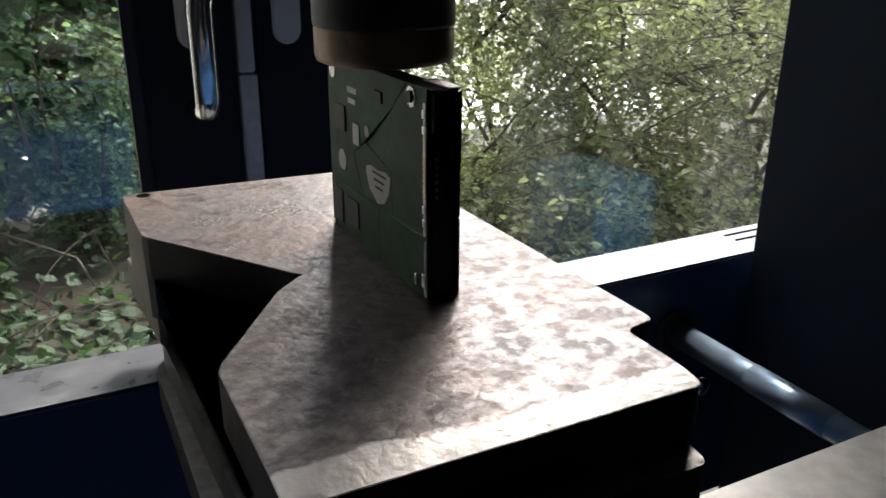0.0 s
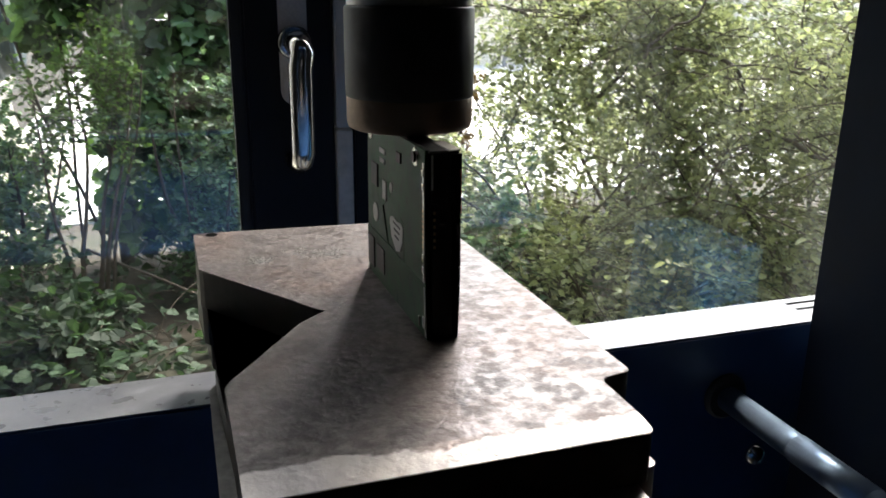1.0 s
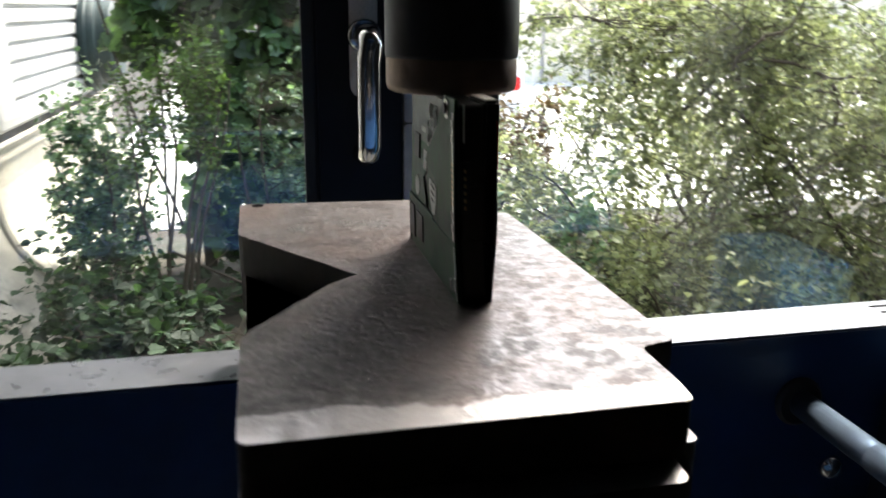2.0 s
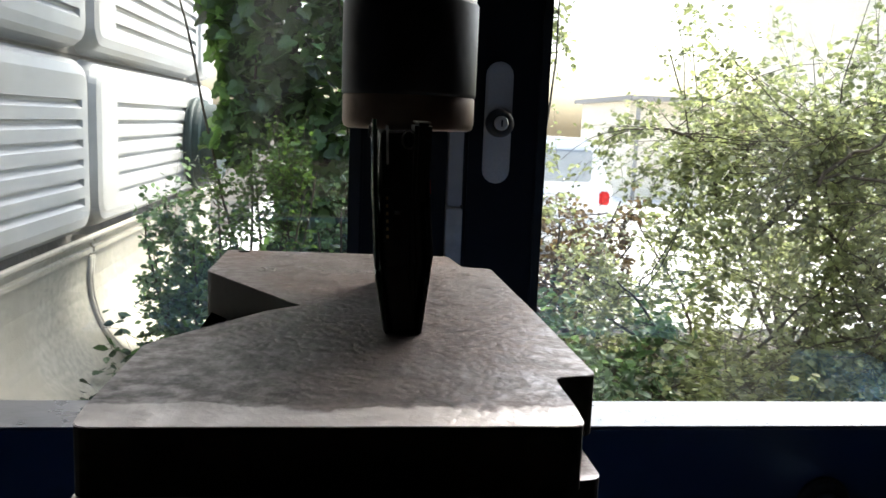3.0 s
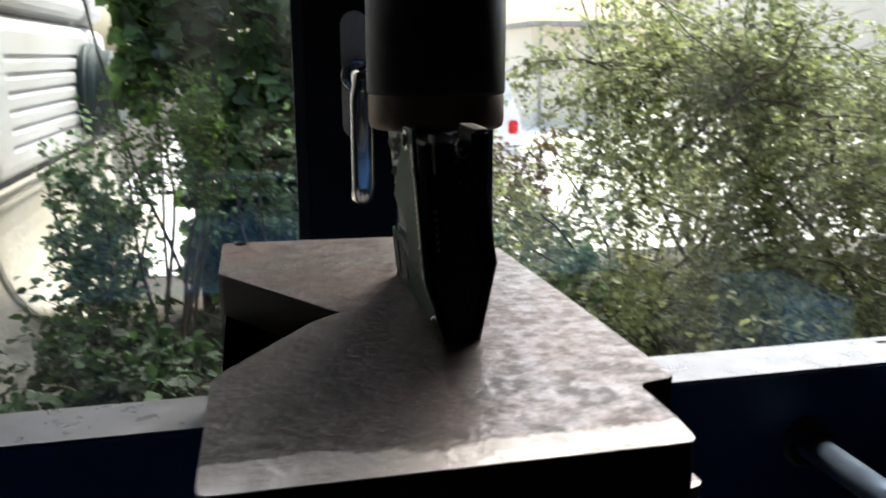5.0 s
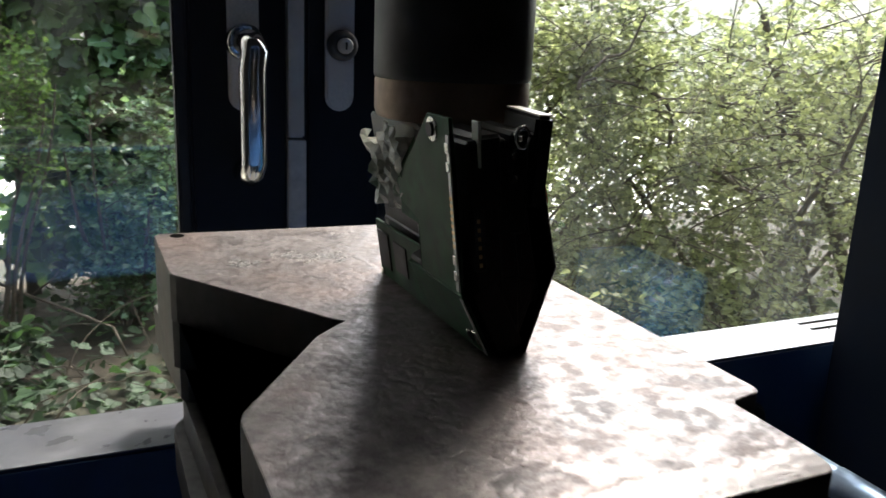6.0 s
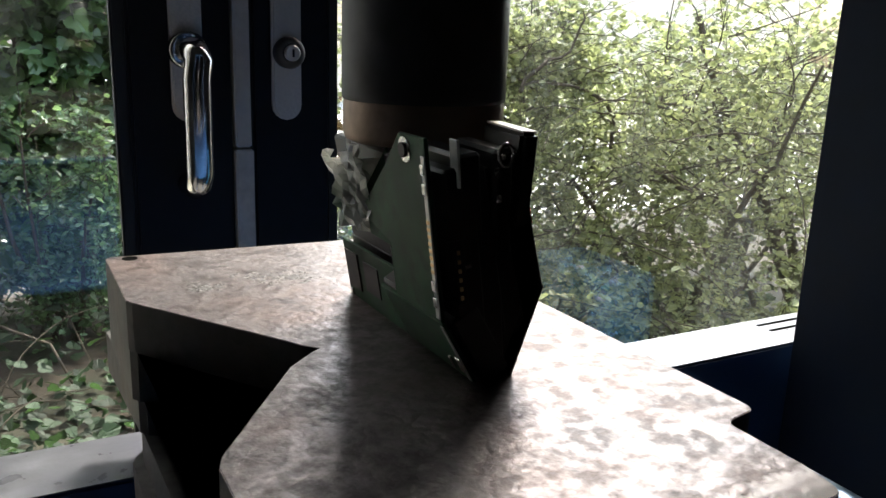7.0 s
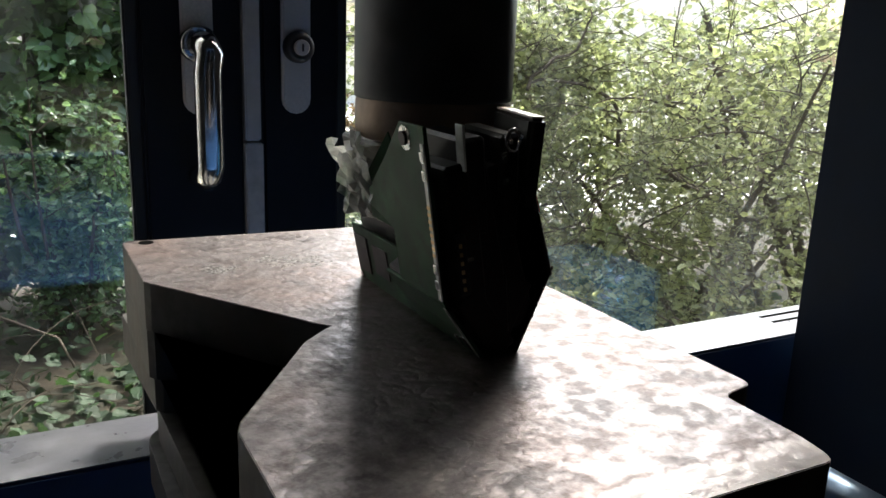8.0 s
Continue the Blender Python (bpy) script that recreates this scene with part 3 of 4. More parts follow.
HY = 0.0447
board_low = piece("circuit_board", box(-0.0012, 0.0, -HY, -0.0051, 0.0, 0.0215, 0.0002, 1), PCB, "lower front piece of the green circuit board")
board_heel = piece("circuit_board", box(-0.0012, 0.0, -0.0049, HY, 0.0, 0.0215, 0.0002, 1), PCB, "lower back piece of the green circuit board")
def board_piece(outline, label):
    """A piece of board with the outline (y, z)."""
    bm = slab([(-y, z) for y, z in outline], 0, 0.0012, 0.0002, 1)
    bm.transform(Matrix(((0, 0, -1, 0), (-1, 0, 0, 0), (0, 1, 0, 0), (0, 0, 0, 1))))
    bmesh.ops.recalc_face_normals(bm, faces=bm.faces[:])
    return piece("circuit_board", bm, PCB, label)


board_top = board_piece([(-HY, 0.0), (-0.0172, 0.0), (-0.0172, 0.0160), (0.0040, 0.0212), (-0.0180, 0.0380), (-0.0300, 0.0490), (-HY, 0.0490)], "upper front piece of the green circuit board")
board_mid = board_piece([(-0.0168, 0.0), (0.0100, 0.0), (0.0190, 0.0150), (0.0080, 0.0208), (0.0042, 0.0208), (-0.0168, 0.0157)], "middle piece of the green circuit board")
board_back = board_piece([(HY, 0.0), (HY, 0.0490), (-0.0298, 0.0490), (-0.0178, 0.0382), (0.0082, 0.0212), (0.0193, 0.0151), (0.0103, 0.0)], "upper back piece of the green circuit board")
cover_low = piece("cover", box(0.0, 0.0015, -HY - 0.0004, HY, 0.0, 0.0275, 0.0005, 1), COVER, "dark metal cover, lower half")
cover_top = piece("cover", box(0.0, 0.0015, -HY - 0.0004, HY, 0.0, 0.0340, 0.0005, 1), COVER, "dark metal cover, upper half")
core_low = [piece("casting", box(-0.0045, 0.0045, -HY + 0.0006 * k, (0.002 if k == 0 else HY) - 0.0006 * k - 0.001, 0.0005, 0.0235, 0.0008, 1), DRIVE, "black cast housing, cracked") for k in range(3)]
core_top = [piece("casting", box(-0.0045, 0.0045, -HY + 0.0003 + 0.0006 * k, (-0.006 if k == 0 else HY) - 0.0006 * k - 0.001, 0.0, 0.0485, 0.0008, 1), DRIVE, "black cast housing, cracked") for k in range(3)]
end_cap = piece("end_cap", box(0.0004, 0.0060, -HY - 0.0010, -HY + 0.0190, 0.0, 0.0255, 0.0012, 2), DRIVE, "black end of the housing standing proud")
part("top_face", box(0.0010, 0.0054, -HY - 0.0002, -HY + 0.0180, 0.0252, 0.0257), FITTING, end_cap, "bare metal edge")

# housing in front of the ram, which stays tall
front_block = piece("casting", box(-0.0040, 0.0020, -HY + 0.0004, -0.0215, 0.0, 0.0290, 0.0010, 1), DRIVE, "black end of the housing, torn open")
part("spring", tube([(-0.0010 + 0.0022 * math.cos(k * 0.7), -HY - 0.0004, 0.0275 + 0.0030 * math.sin(k * 0.7)) for k in range(10)], 0.0006, 6), SILVER, front_block, "bright bent ring", smooth=True)
for bx, bz, bh in ((-0.0036, 0.0215, 0.0030), (-0.0032, 0.0150, 0.0022), (-0.0020, 0.0262, 0.0016), (0.0012, 0.0272, 0.0014)):
    part("solder_joint", box(bx, bx + 0.0013, -HY - 0.0003, -HY + 0.0012, bz, bz + bh, 0.0003, 1), SILVER, front_block)
front_wedge = piece("casting", box(-0.0040, 0.0030, -HY + 0.0008, -0.0205, 0.0, 0.0275, 0.0010, 1), DRIVE, "black end of the housing, torn open")
part("splinter", box(-0.0046, -0.0038, -HY, -HY + 0.0040, 0.0190, 0.0315, 0.0002, 1), FILM, front_wedge, "pale splinter of board")


def flat_part(name, parent, y0, y1, z0, z1, h, mat, label="", base=-0.0012):
    return part(name, box(base - h, base + 0.0001, y0, y1, z0, z1, min(h, y1 - y0, z1 - z0) * 0.25, 1), mat, parent, label)


def side_plate(parent, name, outline, mat, h=0.0002, base=-0.0012, label=""):
    """A thin outline (y, z) lying on the board's outer face."""
    bm = slab([(-y, z) for y, z in outline], 0, h)
    bm.transform(Matrix(((0, 0, -1, base), (-1, 0, 0, 0), (0, 1, 0, 0), (0, 0, 0, 1))))
    bmesh.ops.recalc_face_normals(bm, faces=bm.faces[:])
    return part(name, bm, mat, parent, label)


def disc(y, z, r, n=20):
    return [(y + r * math.cos(2 * math.pi * k / n), z + r * math.sin(2 * math.pi * k / n)) for k in range(n)]



U = 0.0215  # height of the fold
# upper board: shield label, hub patches, chips, contacts
label_m = side_plate(board_mid, "label", [(0.0055, 0.0345 - U), (0.0060, 0.0320 - U), (0.0030, 0.0265 - U), (-0.0045, 0.0226 - U), (-0.0105, 0.0240 - U), (-0.0150, 0.0290 - U), (-0.0160, 0.0350 - U), (-0.0120, 0.0362 - U), (-0.0060, 0.0352 - U), (0.0010, 0.0358 - U)], LABEL, 0.0003, label="white shield-shaped paper label")
for k in range(3):
    part("print_bar", box(-0.00165, -0.00145, -0.0125 + 0.0015 * k, -0.0005 - 0.0012 * k, 0.0335 - U - 0.0026 * k, 0.0343 - U - 0.0026 * k), CHIP, label_m)
side_plate(board_back, "round_pad", disc(0.0305, 0.0095, 0.0042), LABEL, 0.0003, label="pale round hub patch")
side_plate(board_back, "round_pad", disc(0.0045, 0.0475 - U, 0.0022), LABEL, 0.0003, label="pale round patch")
side_plate(board_top, "screw_pad", disc(-0.0335, 0.0665 - U, 0.0034), SILVER, 0.0004)
side_plate(board_top, "screw_head", disc(-0.0335, 0.0665 - U, 0.0020), CHIP, 0.0012)
side_plate(board_back, "screw_pad", disc(0.0385, 0.0650 - U, 0.0030), SILVER, 0.0004)
flat_part("sticker", board_back, 0.0120, 0.0185, 0.0400 - U, 0.0480 - U, 0.0003, LABEL, "small pale sticker")
flat_part("sticker", board_back, 0.0140, 0.0230, 0.0590 - U, 0.0612 - U, 0.0003, LABEL)
flat_part("sticker", board_back, 0.0150, 0.0225, 0.0550 - U, 0.0570 - U, 0.0003, LABEL)
for y0, y1, z0, z1, h in ((0.026, 0.036, 0.043, 0.053, 0.0007), (-0.010, -0.004, 0.060, 0.064, 0.0006)):
    flat_part("chip", board_back, y0, y1, z0 - U, z1 - U, h, CHIP)
for z in (0.0255, 0.0300, 0.0560, 0.0610):
    flat_part("solder_joint", board_top, -0.0440, -0.0420, z - U, z + 0.0028 - U, 0.0006, SILVER)
for k in range(8):
    flat_part("contact", board_top, -0.0444, -0.0425, 0.0350 + 0.0019 * k - U, 0.0361 + 0.0019 * k - U, 0.0005, GOLD)
flat_part("edge_strip", board_top, -0.0446, -0.0426, 0.0225 - U, 0.0660 - U, 0.0004, FILM, "pale board edge")
flat_part("chip", board_heel, 0.0150, 0.0270, 0.006, 0.017, 0.0004, CHIP)
flat_part("chip", board_heel, 0.0320, 0.0430, 0.004, 0.018, 0.0005, CHIP)
flat_part("solder_joint", board_low, -0.0440, -0.0415, 0.004, 0.009, 0.0006, SILVER)
flat_part("solder_joint", board_low, -0.0375, -0.0360, 0.003, 0.007, 0.0006, SILVER)
flat_part("solder_joint", board_heel, 0.0405, 0.0425, 0.0005, 0.003, 0.0008, SILVER)
flat_part("edge_strip", board_low, -0.0446, -0.0430, 0.001, 0.0205, 0.0003, FILM)
# red glint on the cover's edge, laid on as a thin coloured piece
part("red_glint", box(0.0012, 0.0017, -HY, -0.034, 0.020, 0.036), REDLAMP, cover_top, "small red glint, put on as colour")
part("rivet", box(-0.0012, 0.0012, -HY - 0.0004, -HY + 0.002, 0.0215, 0.0228, 0.0003, 1), SILVER, core_top[0], "small bright rivet")
part("pin_block", box(-0.0044, -0.0012, -HY - 0.0012, -HY + 0.002, 0.0125, 0.0300, 0.0003, 1), CHIP, core_top[0])
for k in range(6):
    part("pin", box(-0.0036, -0.0028, -HY - 0.0017, -HY - 0.001, 0.0140 + 0.0025 * k, 0.0151 + 0.0025 * k), GOLD, core_top[0])


def crumpled(w, h, n, depth, seed):
    rnd = random.Random(seed)
    bm = bmesh.new()
    g = [[bm.verts.new((rnd.uniform(-depth, depth), w * (i / n - 0.5) + rnd.uniform(-0.2, 0.2) * w / n, h * j / n + rnd.uniform(-0.2, 0.2) * h / n)) for j in range(n + 1)] for i in range(n + 1)]
    for i in range(n):
        for j in range(n):
            if rnd.random() < 0.06 and (i in (0, n - 1) or j == n - 1):
                continue
            a, b, c, d = g[i][j], g[i + 1][j], g[i + 1][j + 1], g[i][j + 1]
            bm.faces.new((a, b, c))
            bm.faces.new((a, c, d))
    r = bmesh.ops.solidify(bm, geom=bm.faces[:], thickness=0.0003)
    return bm


film_back = piece("torn_film", crumpled(0.032, 0.026, 11, 0.0024, 3), FILM, "crumpled clear plastic film torn from the drive")
film_mid = piece("torn_film", crumpled(0.022, 0.022, 9, 0.0018, 8), FILM, "crumpled clear plastic film torn from the drive")
flake = piece("board_flake", slab([(-0.018, 0.0), (0.012, 0.003), (0.016, 0.016), (0.004, 0.030)], 0, 0.0008, 0.0002, 1), PCB, "split triangular flake of circuit board")


# ---------------------------------------------------------------- outside
rng = np.random.default_rng(7)

def ground_sheet():
    """Level by the door, falling to the yard beyond the shrubs."""
    ys = [0.82, 1.6, 2.7, 3.9, 4.6, 5.2, 5.9, 7.1, 9.8, 20, 120]
    zs = [-0.06, -0.06, -0.06, -0.08, -0.2, -0.38, -0.5, -0.52, -0.52, -0.52, -0.52]
    bm = bmesh.new()
    cols = [[bm.verts.new((x, y, z)) for y, z in zip(ys, zs)] for x in (-60, -6, -1.2, 0, 1.2, 2.4, 6, 60)]
    for a, b in zip(cols, cols[1:]):
        for i in range(len(ys) - 1):
            bm.faces.new((a[i], b[i], b[i + 1], a[i + 1]))
    return bm


structure("ground", ground_sheet(), SOIL, "dark soil with leaf litter and creeping ivy", "ground")
structure("pavement", box(-1.6, 60, 6.1, 60, -0.60, -0.49), PAVING, "pale sunlit yard paving beyond the shrubs", "pavement")

LEAF_B = (np.array([(0, 0, 0), (0.30, 0.30, 0.05), (0.28, 0.68, 0.02), (0, 1, -0.12), (-0.28, 0.68, 0.02), (-0.30, 0.30, 0.05)]), [(0, 1, 2, 3), (0, 3, 4, 5)])
LEAF_C = (np.array([(0, 0.10, 0), (0.22, -0.02, 0.02), (0.50, 0.10, 0.05), (0.50, 0.36, 0.04), (0.34, 0.52, 0.02), (0.33, 0.74, -0.01), (0.13, 0.84, -0.02), (0, 1.0, -0.10), (-0.13, 0.84, -0.02), (-0.33, 0.74, -0.01), (-0.34, 0.52, 0.02), (-0.50, 0.36, 0.04), (-0.50, 0.10, 0.05), (-0.22, -0.02, 0.02)]),
          [(0, 1, 2, 3), (0, 3, 4), (0, 4, 5, 6), (0, 6, 7), (0, 7, 8), (0, 8, 9, 10), (0, 10, 11), (0, 11, 12, 13)])


def leaves_mesh(name, places, sizes, shape, tilt=0.9, facing=None, droop=0.0):
    """Many leaves in one mesh, each turned at random; facing: the way that their upper sides lean to."""
    tv, tf = shape
    n = len(places)
    yaw = rng.uniform(0, 2 * math.pi, n)
    up = rng.normal(0, tilt, (n, 3))
    up[:, 2] += 1.0
    if facing is not None:
        up += np.asarray(facing)
    up /= np.linalg.norm(up, axis=1)[:, None]
    ax = np.stack([np.cos(yaw), np.sin(yaw), np.full(n, -droop)], 1)
    ax -= up * (ax * up).sum(1)[:, None]
    ax /= np.linalg.norm(ax, axis=1)[:, None]
    sd = np.cross(ax, up)
    s = np.asarray(sizes)[:, None, None]
    v = np.asarray(places)[:, None, :] + s * (tv[None, :, 0, None] * sd[:, None, :] + tv[None, :, 1, None] * ax[:, None, :] + tv[None, :, 2, None] * up[:, None, :])
    k = len(tv)
    faces = [tuple(k * i + j for j in f) for i in range(n) for f in tf]
    me = bpy.data.meshes.new(name)
    me.from_pydata(v.reshape(-1, 3).tolist(), [], faces)
    return me


def leaf_part(name, me, mat, parent, label="", kind=""):
    me.materials.append(mat)
    ob = new(name, me)
    ob.parent = parent
    return tagged(ob, label, kind=kind)


def tubes_mesh(name, lines, seg=4):
    """Thin tapered twigs: (points, r0, r1) each, in one mesh."""
    verts, faces = [], []
    for pts, r0, r1 in lines:
        pts = np.asarray(pts)
        m = len(pts)
        base = len(verts)
        for i in range(m):
            d = pts[min(i + 1, m - 1)] - pts[max(i - 1, 0)]
            d = d / (np.linalg.norm(d) + 1e-9)
            s = np.cross(d, (0.31, 0.55, 0.2))
            s /= np.linalg.norm(s) + 1e-9
            u = np.cross(s, d)
            r = r0 + (r1 - r0) * i / (m - 1)
            for k in range(seg):
                a = 2 * math.pi * k / seg
                verts.append(tuple(pts[i] + r * (s * math.cos(a) + u * math.sin(a))))
        for i in range(m - 1):
            for k in range(seg):
                a, b = base + i * seg + k, base + i * seg + (k + 1) % seg
                faces.append((a, b, b + seg, a + seg))
    me = bpy.data.meshes.new(name)
    me.from_pydata(verts, [], faces)
    return me


def arc(p, d, length, n, bend, wob):
    """Points of a twig from p along d that bends towards bend and wanders."""
    p, d = np.array(p, float), np.array(d, float)
    d /= np.linalg.norm(d)
    pts = [p.copy()]
    for _ in range(n):
        d = d + np.asarray(bend) / n + rng.normal(0, wob, 3)
        d /= np.linalg.norm(d)
        p = p + d * length / n
        pts.append(p.copy())
    return np.array(pts)


def shrub(name, x, y, label, category, height, spread, stems, limbs, twigs, per_twig, size, shape, mat, stem_r=0.018, lean=(0, 0), droop=0.5, base_z=-0.06, twig_len=0.28, lift=0.9, low=0.25, tilt=0.9, flat=1.0, boughs=()):
    """Stems rise and arch; limbs leave them; twigs leave the limbs and carry the leaves."""
    sh = thing(name, pose(x, y, base_z), label, category)
    wood, thin, spots = [], [], []
    reach = spread * 1.25

    def held(q):
        r = np.hypot(q[:, 0], q[:, 1]) + 1e-9
        k = reach * np.tanh(r / reach) / r
        q[:, 0] *= k
        q[:, 1] *= k
        return q

    mains = []
    for pts, r0, r1 in boughs:
        q = np.asarray(pts, float) - np.array([x, y, base_z])
        u = np.linspace(0, len(q) - 1, 10)
        main = np.stack([np.interp(u, range(len(q)), q[:, k]) for k in range(3)], 1) + rng.normal(0, 0.008, (10, 3))
        wood.append((main, r0, r1))
        mains.append(main)
    for s in range(stems):
        a = 2 * math.pi * (s + rng.uniform(-0.3, 0.3)) / stems
        out = np.array([math.cos(a) * spread + lean[0], math.sin(a) * spread * flat + lean[1], lift * height])
        main = arc((0.05 * math.cos(a), 0.05 * math.sin(a), 0.0), out / np.linalg.norm(out) + np.array([0, 0, 0.35]), height * rng.uniform(0.9, 1.25), 9, (out[0] * 0.5, out[1] * 0.5, -0.4), 0.09)
        main = held(main)
        wood.append((main, stem_r * rng.uniform(0.6, 1.1), stem_r * 0.25))
        mains.append(main)
    for main in mains:
        for _ in range(limbs):
            q = rng.uniform(low, 1.0)
            i = min(8, int(q * 9))
            p = main[i] + (main[i + 1] - main[i]) * (q * 9 - i)
            dirn = rng.normal(0, 1, 3)
            dirn[2] = abs(dirn[2]) * 0.5
            limb = arc(p, dirn, spread * rng.uniform(0.5, 1.0), 6, (0, 0, -droop * 0.8), 0.12)
            limb = held(limb)
            wood.append((limb, stem_r * 0.22, stem_r * 0.07))
            for _ in range(twigs):
                j = rng.integers(1, 7)
                td = limb[j] - limb[j - 1]
                td = td / np.linalg.norm(td) + rng.normal(0, 0.7, 3)
                tw = arc(limb[j], td, twig_len * rng.uniform(0.5, 1.2), 4, (0, 0, -droop), 0.12)
                tw = held(tw)
                thin.append((tw, stem_r * 0.09, stem_r * 0.05))
                for f in rng.uniform(0.1, 1.0, per_twig):
                    g = f * 4
                    k = min(3, int(g))
                    spots.append(tw[k] + (tw[k + 1] - tw[k]) * (g - k) + rng.normal(0, 0.008, 3))
    me = tubes_mesh("stems", wood, 7)
    for f in me.polygons:
        f.use_smooth = True
    leaf_part("trunk", me, BARK, sh, "grey brown branching stems")
    leaf_part("twigs", tubes_mesh("twigs", thin, 3), BARK, sh, kind="stuff")
    spots = np.array(spots)
    spots = spots[spots[:, 2] > 0.01]
    leaf_part("crown", leaves_mesh("crown", spots, rng.uniform(0.6, 1.25, len(spots)) * size, shape, tilt), mat, sh)
    return sh


# fine-leaved shrubs beyond the right-hand leaf
FINE = "fine-leaved pale green shrub with arching twigs"
LEANING = [([(2.92, 2.13, -0.06), (2.83, 2.13, 0.15), (2.68, 2.14, 0.40), (2.55, 2.16, 0.64), (2.46, 2.2, 0.80), (2.38, 2.25, 0.98), (2.33, 2.3, 1.2)], 0.034, 0.014),
           ([(3.00, 2.16, -0.06), (2.94, 2.2, 0.20), (2.86, 2.25, 0.50), (2.82, 2.3, 0.85), (2.86, 2.3, 1.2)], 0.028, 0.012),
           ([(2.71, 2.14, 0.40), (2.53, 2.10, 0.43), (2.34, 2.08, 0.507), (2.13, 2.06, 0.584), (1.98, 2.05, 0.662), (1.80, 2.03, 0.71)], 0.017, 0.006),
           ([(2.72, 2.1, -0.06), (2.62, 2.1, 0.08), (2.52, 2.12, 0.30), (2.43, 2.14, 0.47), (2.36, 2.16, 0.66), (2.22, 2.2, 0.9)], 0.016, 0.008),
           ([(2.50, 2.18, 0.72), (2.30, 2.12, 0.80), (2.10, 2.08, 0.83), (1.90, 2.05, 0.90)], 0.012, 0.005)]
shrub("shrub", 2.40, 2.3, "pale green shrub with several leaning grey trunks", "shrub", 1.28, 0.92, 6, 12, 11, 16, 0.026, LEAF_B, LEAF_FINE, 0.018, low=0.5, droop=0.6, boughs=LEANING)
ARCHING = [([(1.90, 2.25, 0.60), (1.89, 2.2, 0.876), (1.76, 2.2, 0.925), (1.64, 2.2, 0.957), (1.47, 2.2, 0.938)], 0.009, 0.004),
           ([(1.47, 2.2, 0.938), (1.545, 2.2, 1.007), (1.644, 2.2, 1.045), (1.694, 2.2, 1.129), (1.73, 2.2, 1.194)], 0.007, 0.003),
           ([(1.50, 2.6, 0.70), (1.575, 2.4, 0.928), (1.648, 2.4, 0.995), (1.765, 2.4, 1.046), (1.801, 2.4, 1.168), (1.846, 2.4, 1.216)], 0.010, 0.004),
           ([(1.584, 2.4, 0.937), (1.714, 2.4, 0.950), (1.896, 2.4, 0.946)], 0.008, 0.005),
           ([(1.40, 2.7, 0.80), (1.314, 2.6, 0.995), (1.226, 2.6, 1.061), (1.111, 2.6, 1.086)], 0.009, 0.004),
           ([(1.40, 2.7, 0.90), (1.467, 2.6, 1.045), (1.58, 2.6, 1.052), (1.68, 2.6, 1.046)], 0.008, 0.004)]
shrub("shrub", 1.57, 2.95, FINE, "shrub", 1.12, 0.80, 7, 10, 11, 14, 0.026, LEAF_B, LEAF_FINE, 0.012, droop=0.55, low=0.2, boughs=ARCHING)
shrub("shrub", 2.41, 3.857, FINE, "shrub", 1.50, 0.85, 7, 9, 10, 14, 0.028, LEAF_B, LEAF_FINE, 0.018, droop=0.55)
shrub("shrub", 3.15, 2.75, FINE, "shrub", 1.34, 0.7, 7, 10, 10, 14, 0.028, LEAF_B, LEAF_FINE, 0.016, droop=0.5, low=0.4)
shrub("shrub", 1.025, 3.639, "russet and green shrub with thin twigs", "shrub", 0.85, 0.42, 6, 8, 7, 12, 0.032, LEAF_B, LEAF_BROWN, 0.016, low=0.15)
shrub("shrub", 0.837, 3.802, "grey-green shrub with small leaves", "shrub", 1.85, 0.30, 6, 9, 8, 13, 0.032, LEAF_B, LEAF_FINE, 0.014, low=0.15)
shrub("shrub", 1.449, 2.226, "low grey-green undergrowth with broad leaves", "shrub", 0.52, 0.55, 7, 6, 7, 10, 0.034, LEAF_B, LEAF_FINE, 0.010, low=0.2, tilt=0.6)
shrub("shrub", 0.892, 2.552, "low dark green undergrowth with broad leaves", "shrub", 0.50, 0.45, 7, 6, 7, 14, 0.038, LEAF_B, LEAF_DARK, 0.010, low=0.2, tilt=0.6)
shrub("shrub", 2.012, 1.683, "low pale undergrowth with broad leaves", "shrub", 0.46, 0.42, 6, 5, 7, 11, 0.034, LEAF_B, LEAF_FINE, 0.010, low=0.2, tilt=0.6)
# left: evergreen before the concrete foot, light shrub and ivy column
shrub("shrub", -0.63, 3.53, "dark evergreen shrub against the concrete foot", "shrub", 0.62, 0.20, 6, 7, 7, 12, 0.034, LEAF_B, LEAF_DARK, 0.012, low=0.1)
shrub("shrub", -0.30, 3.02, "small-leaved green shrub in front of the ivy", "shrub", 0.88, 0.20, 5, 6, 8, 9, 0.024, LEAF_B, LEAF_YELLOW, 0.012, low=0.75, droop=0.2)
shrub("shrub", 0.14, 3.2, "dark green dense shrub under the ivy", "shrub", 0.72, 0.20, 6, 7, 7, 11, 0.030, LEAF_B, LEAF_DARK, 0.014, low=0.1)
shrub("shrub", -0.42, 2.55, "low green undergrowth, leaf colour darkened for shade", "shrub", 0.30, 0.30, 6, 6, 5, 12, 0.042, LEAF_B, LEAF_SHADED, 0.012, low=0.1)


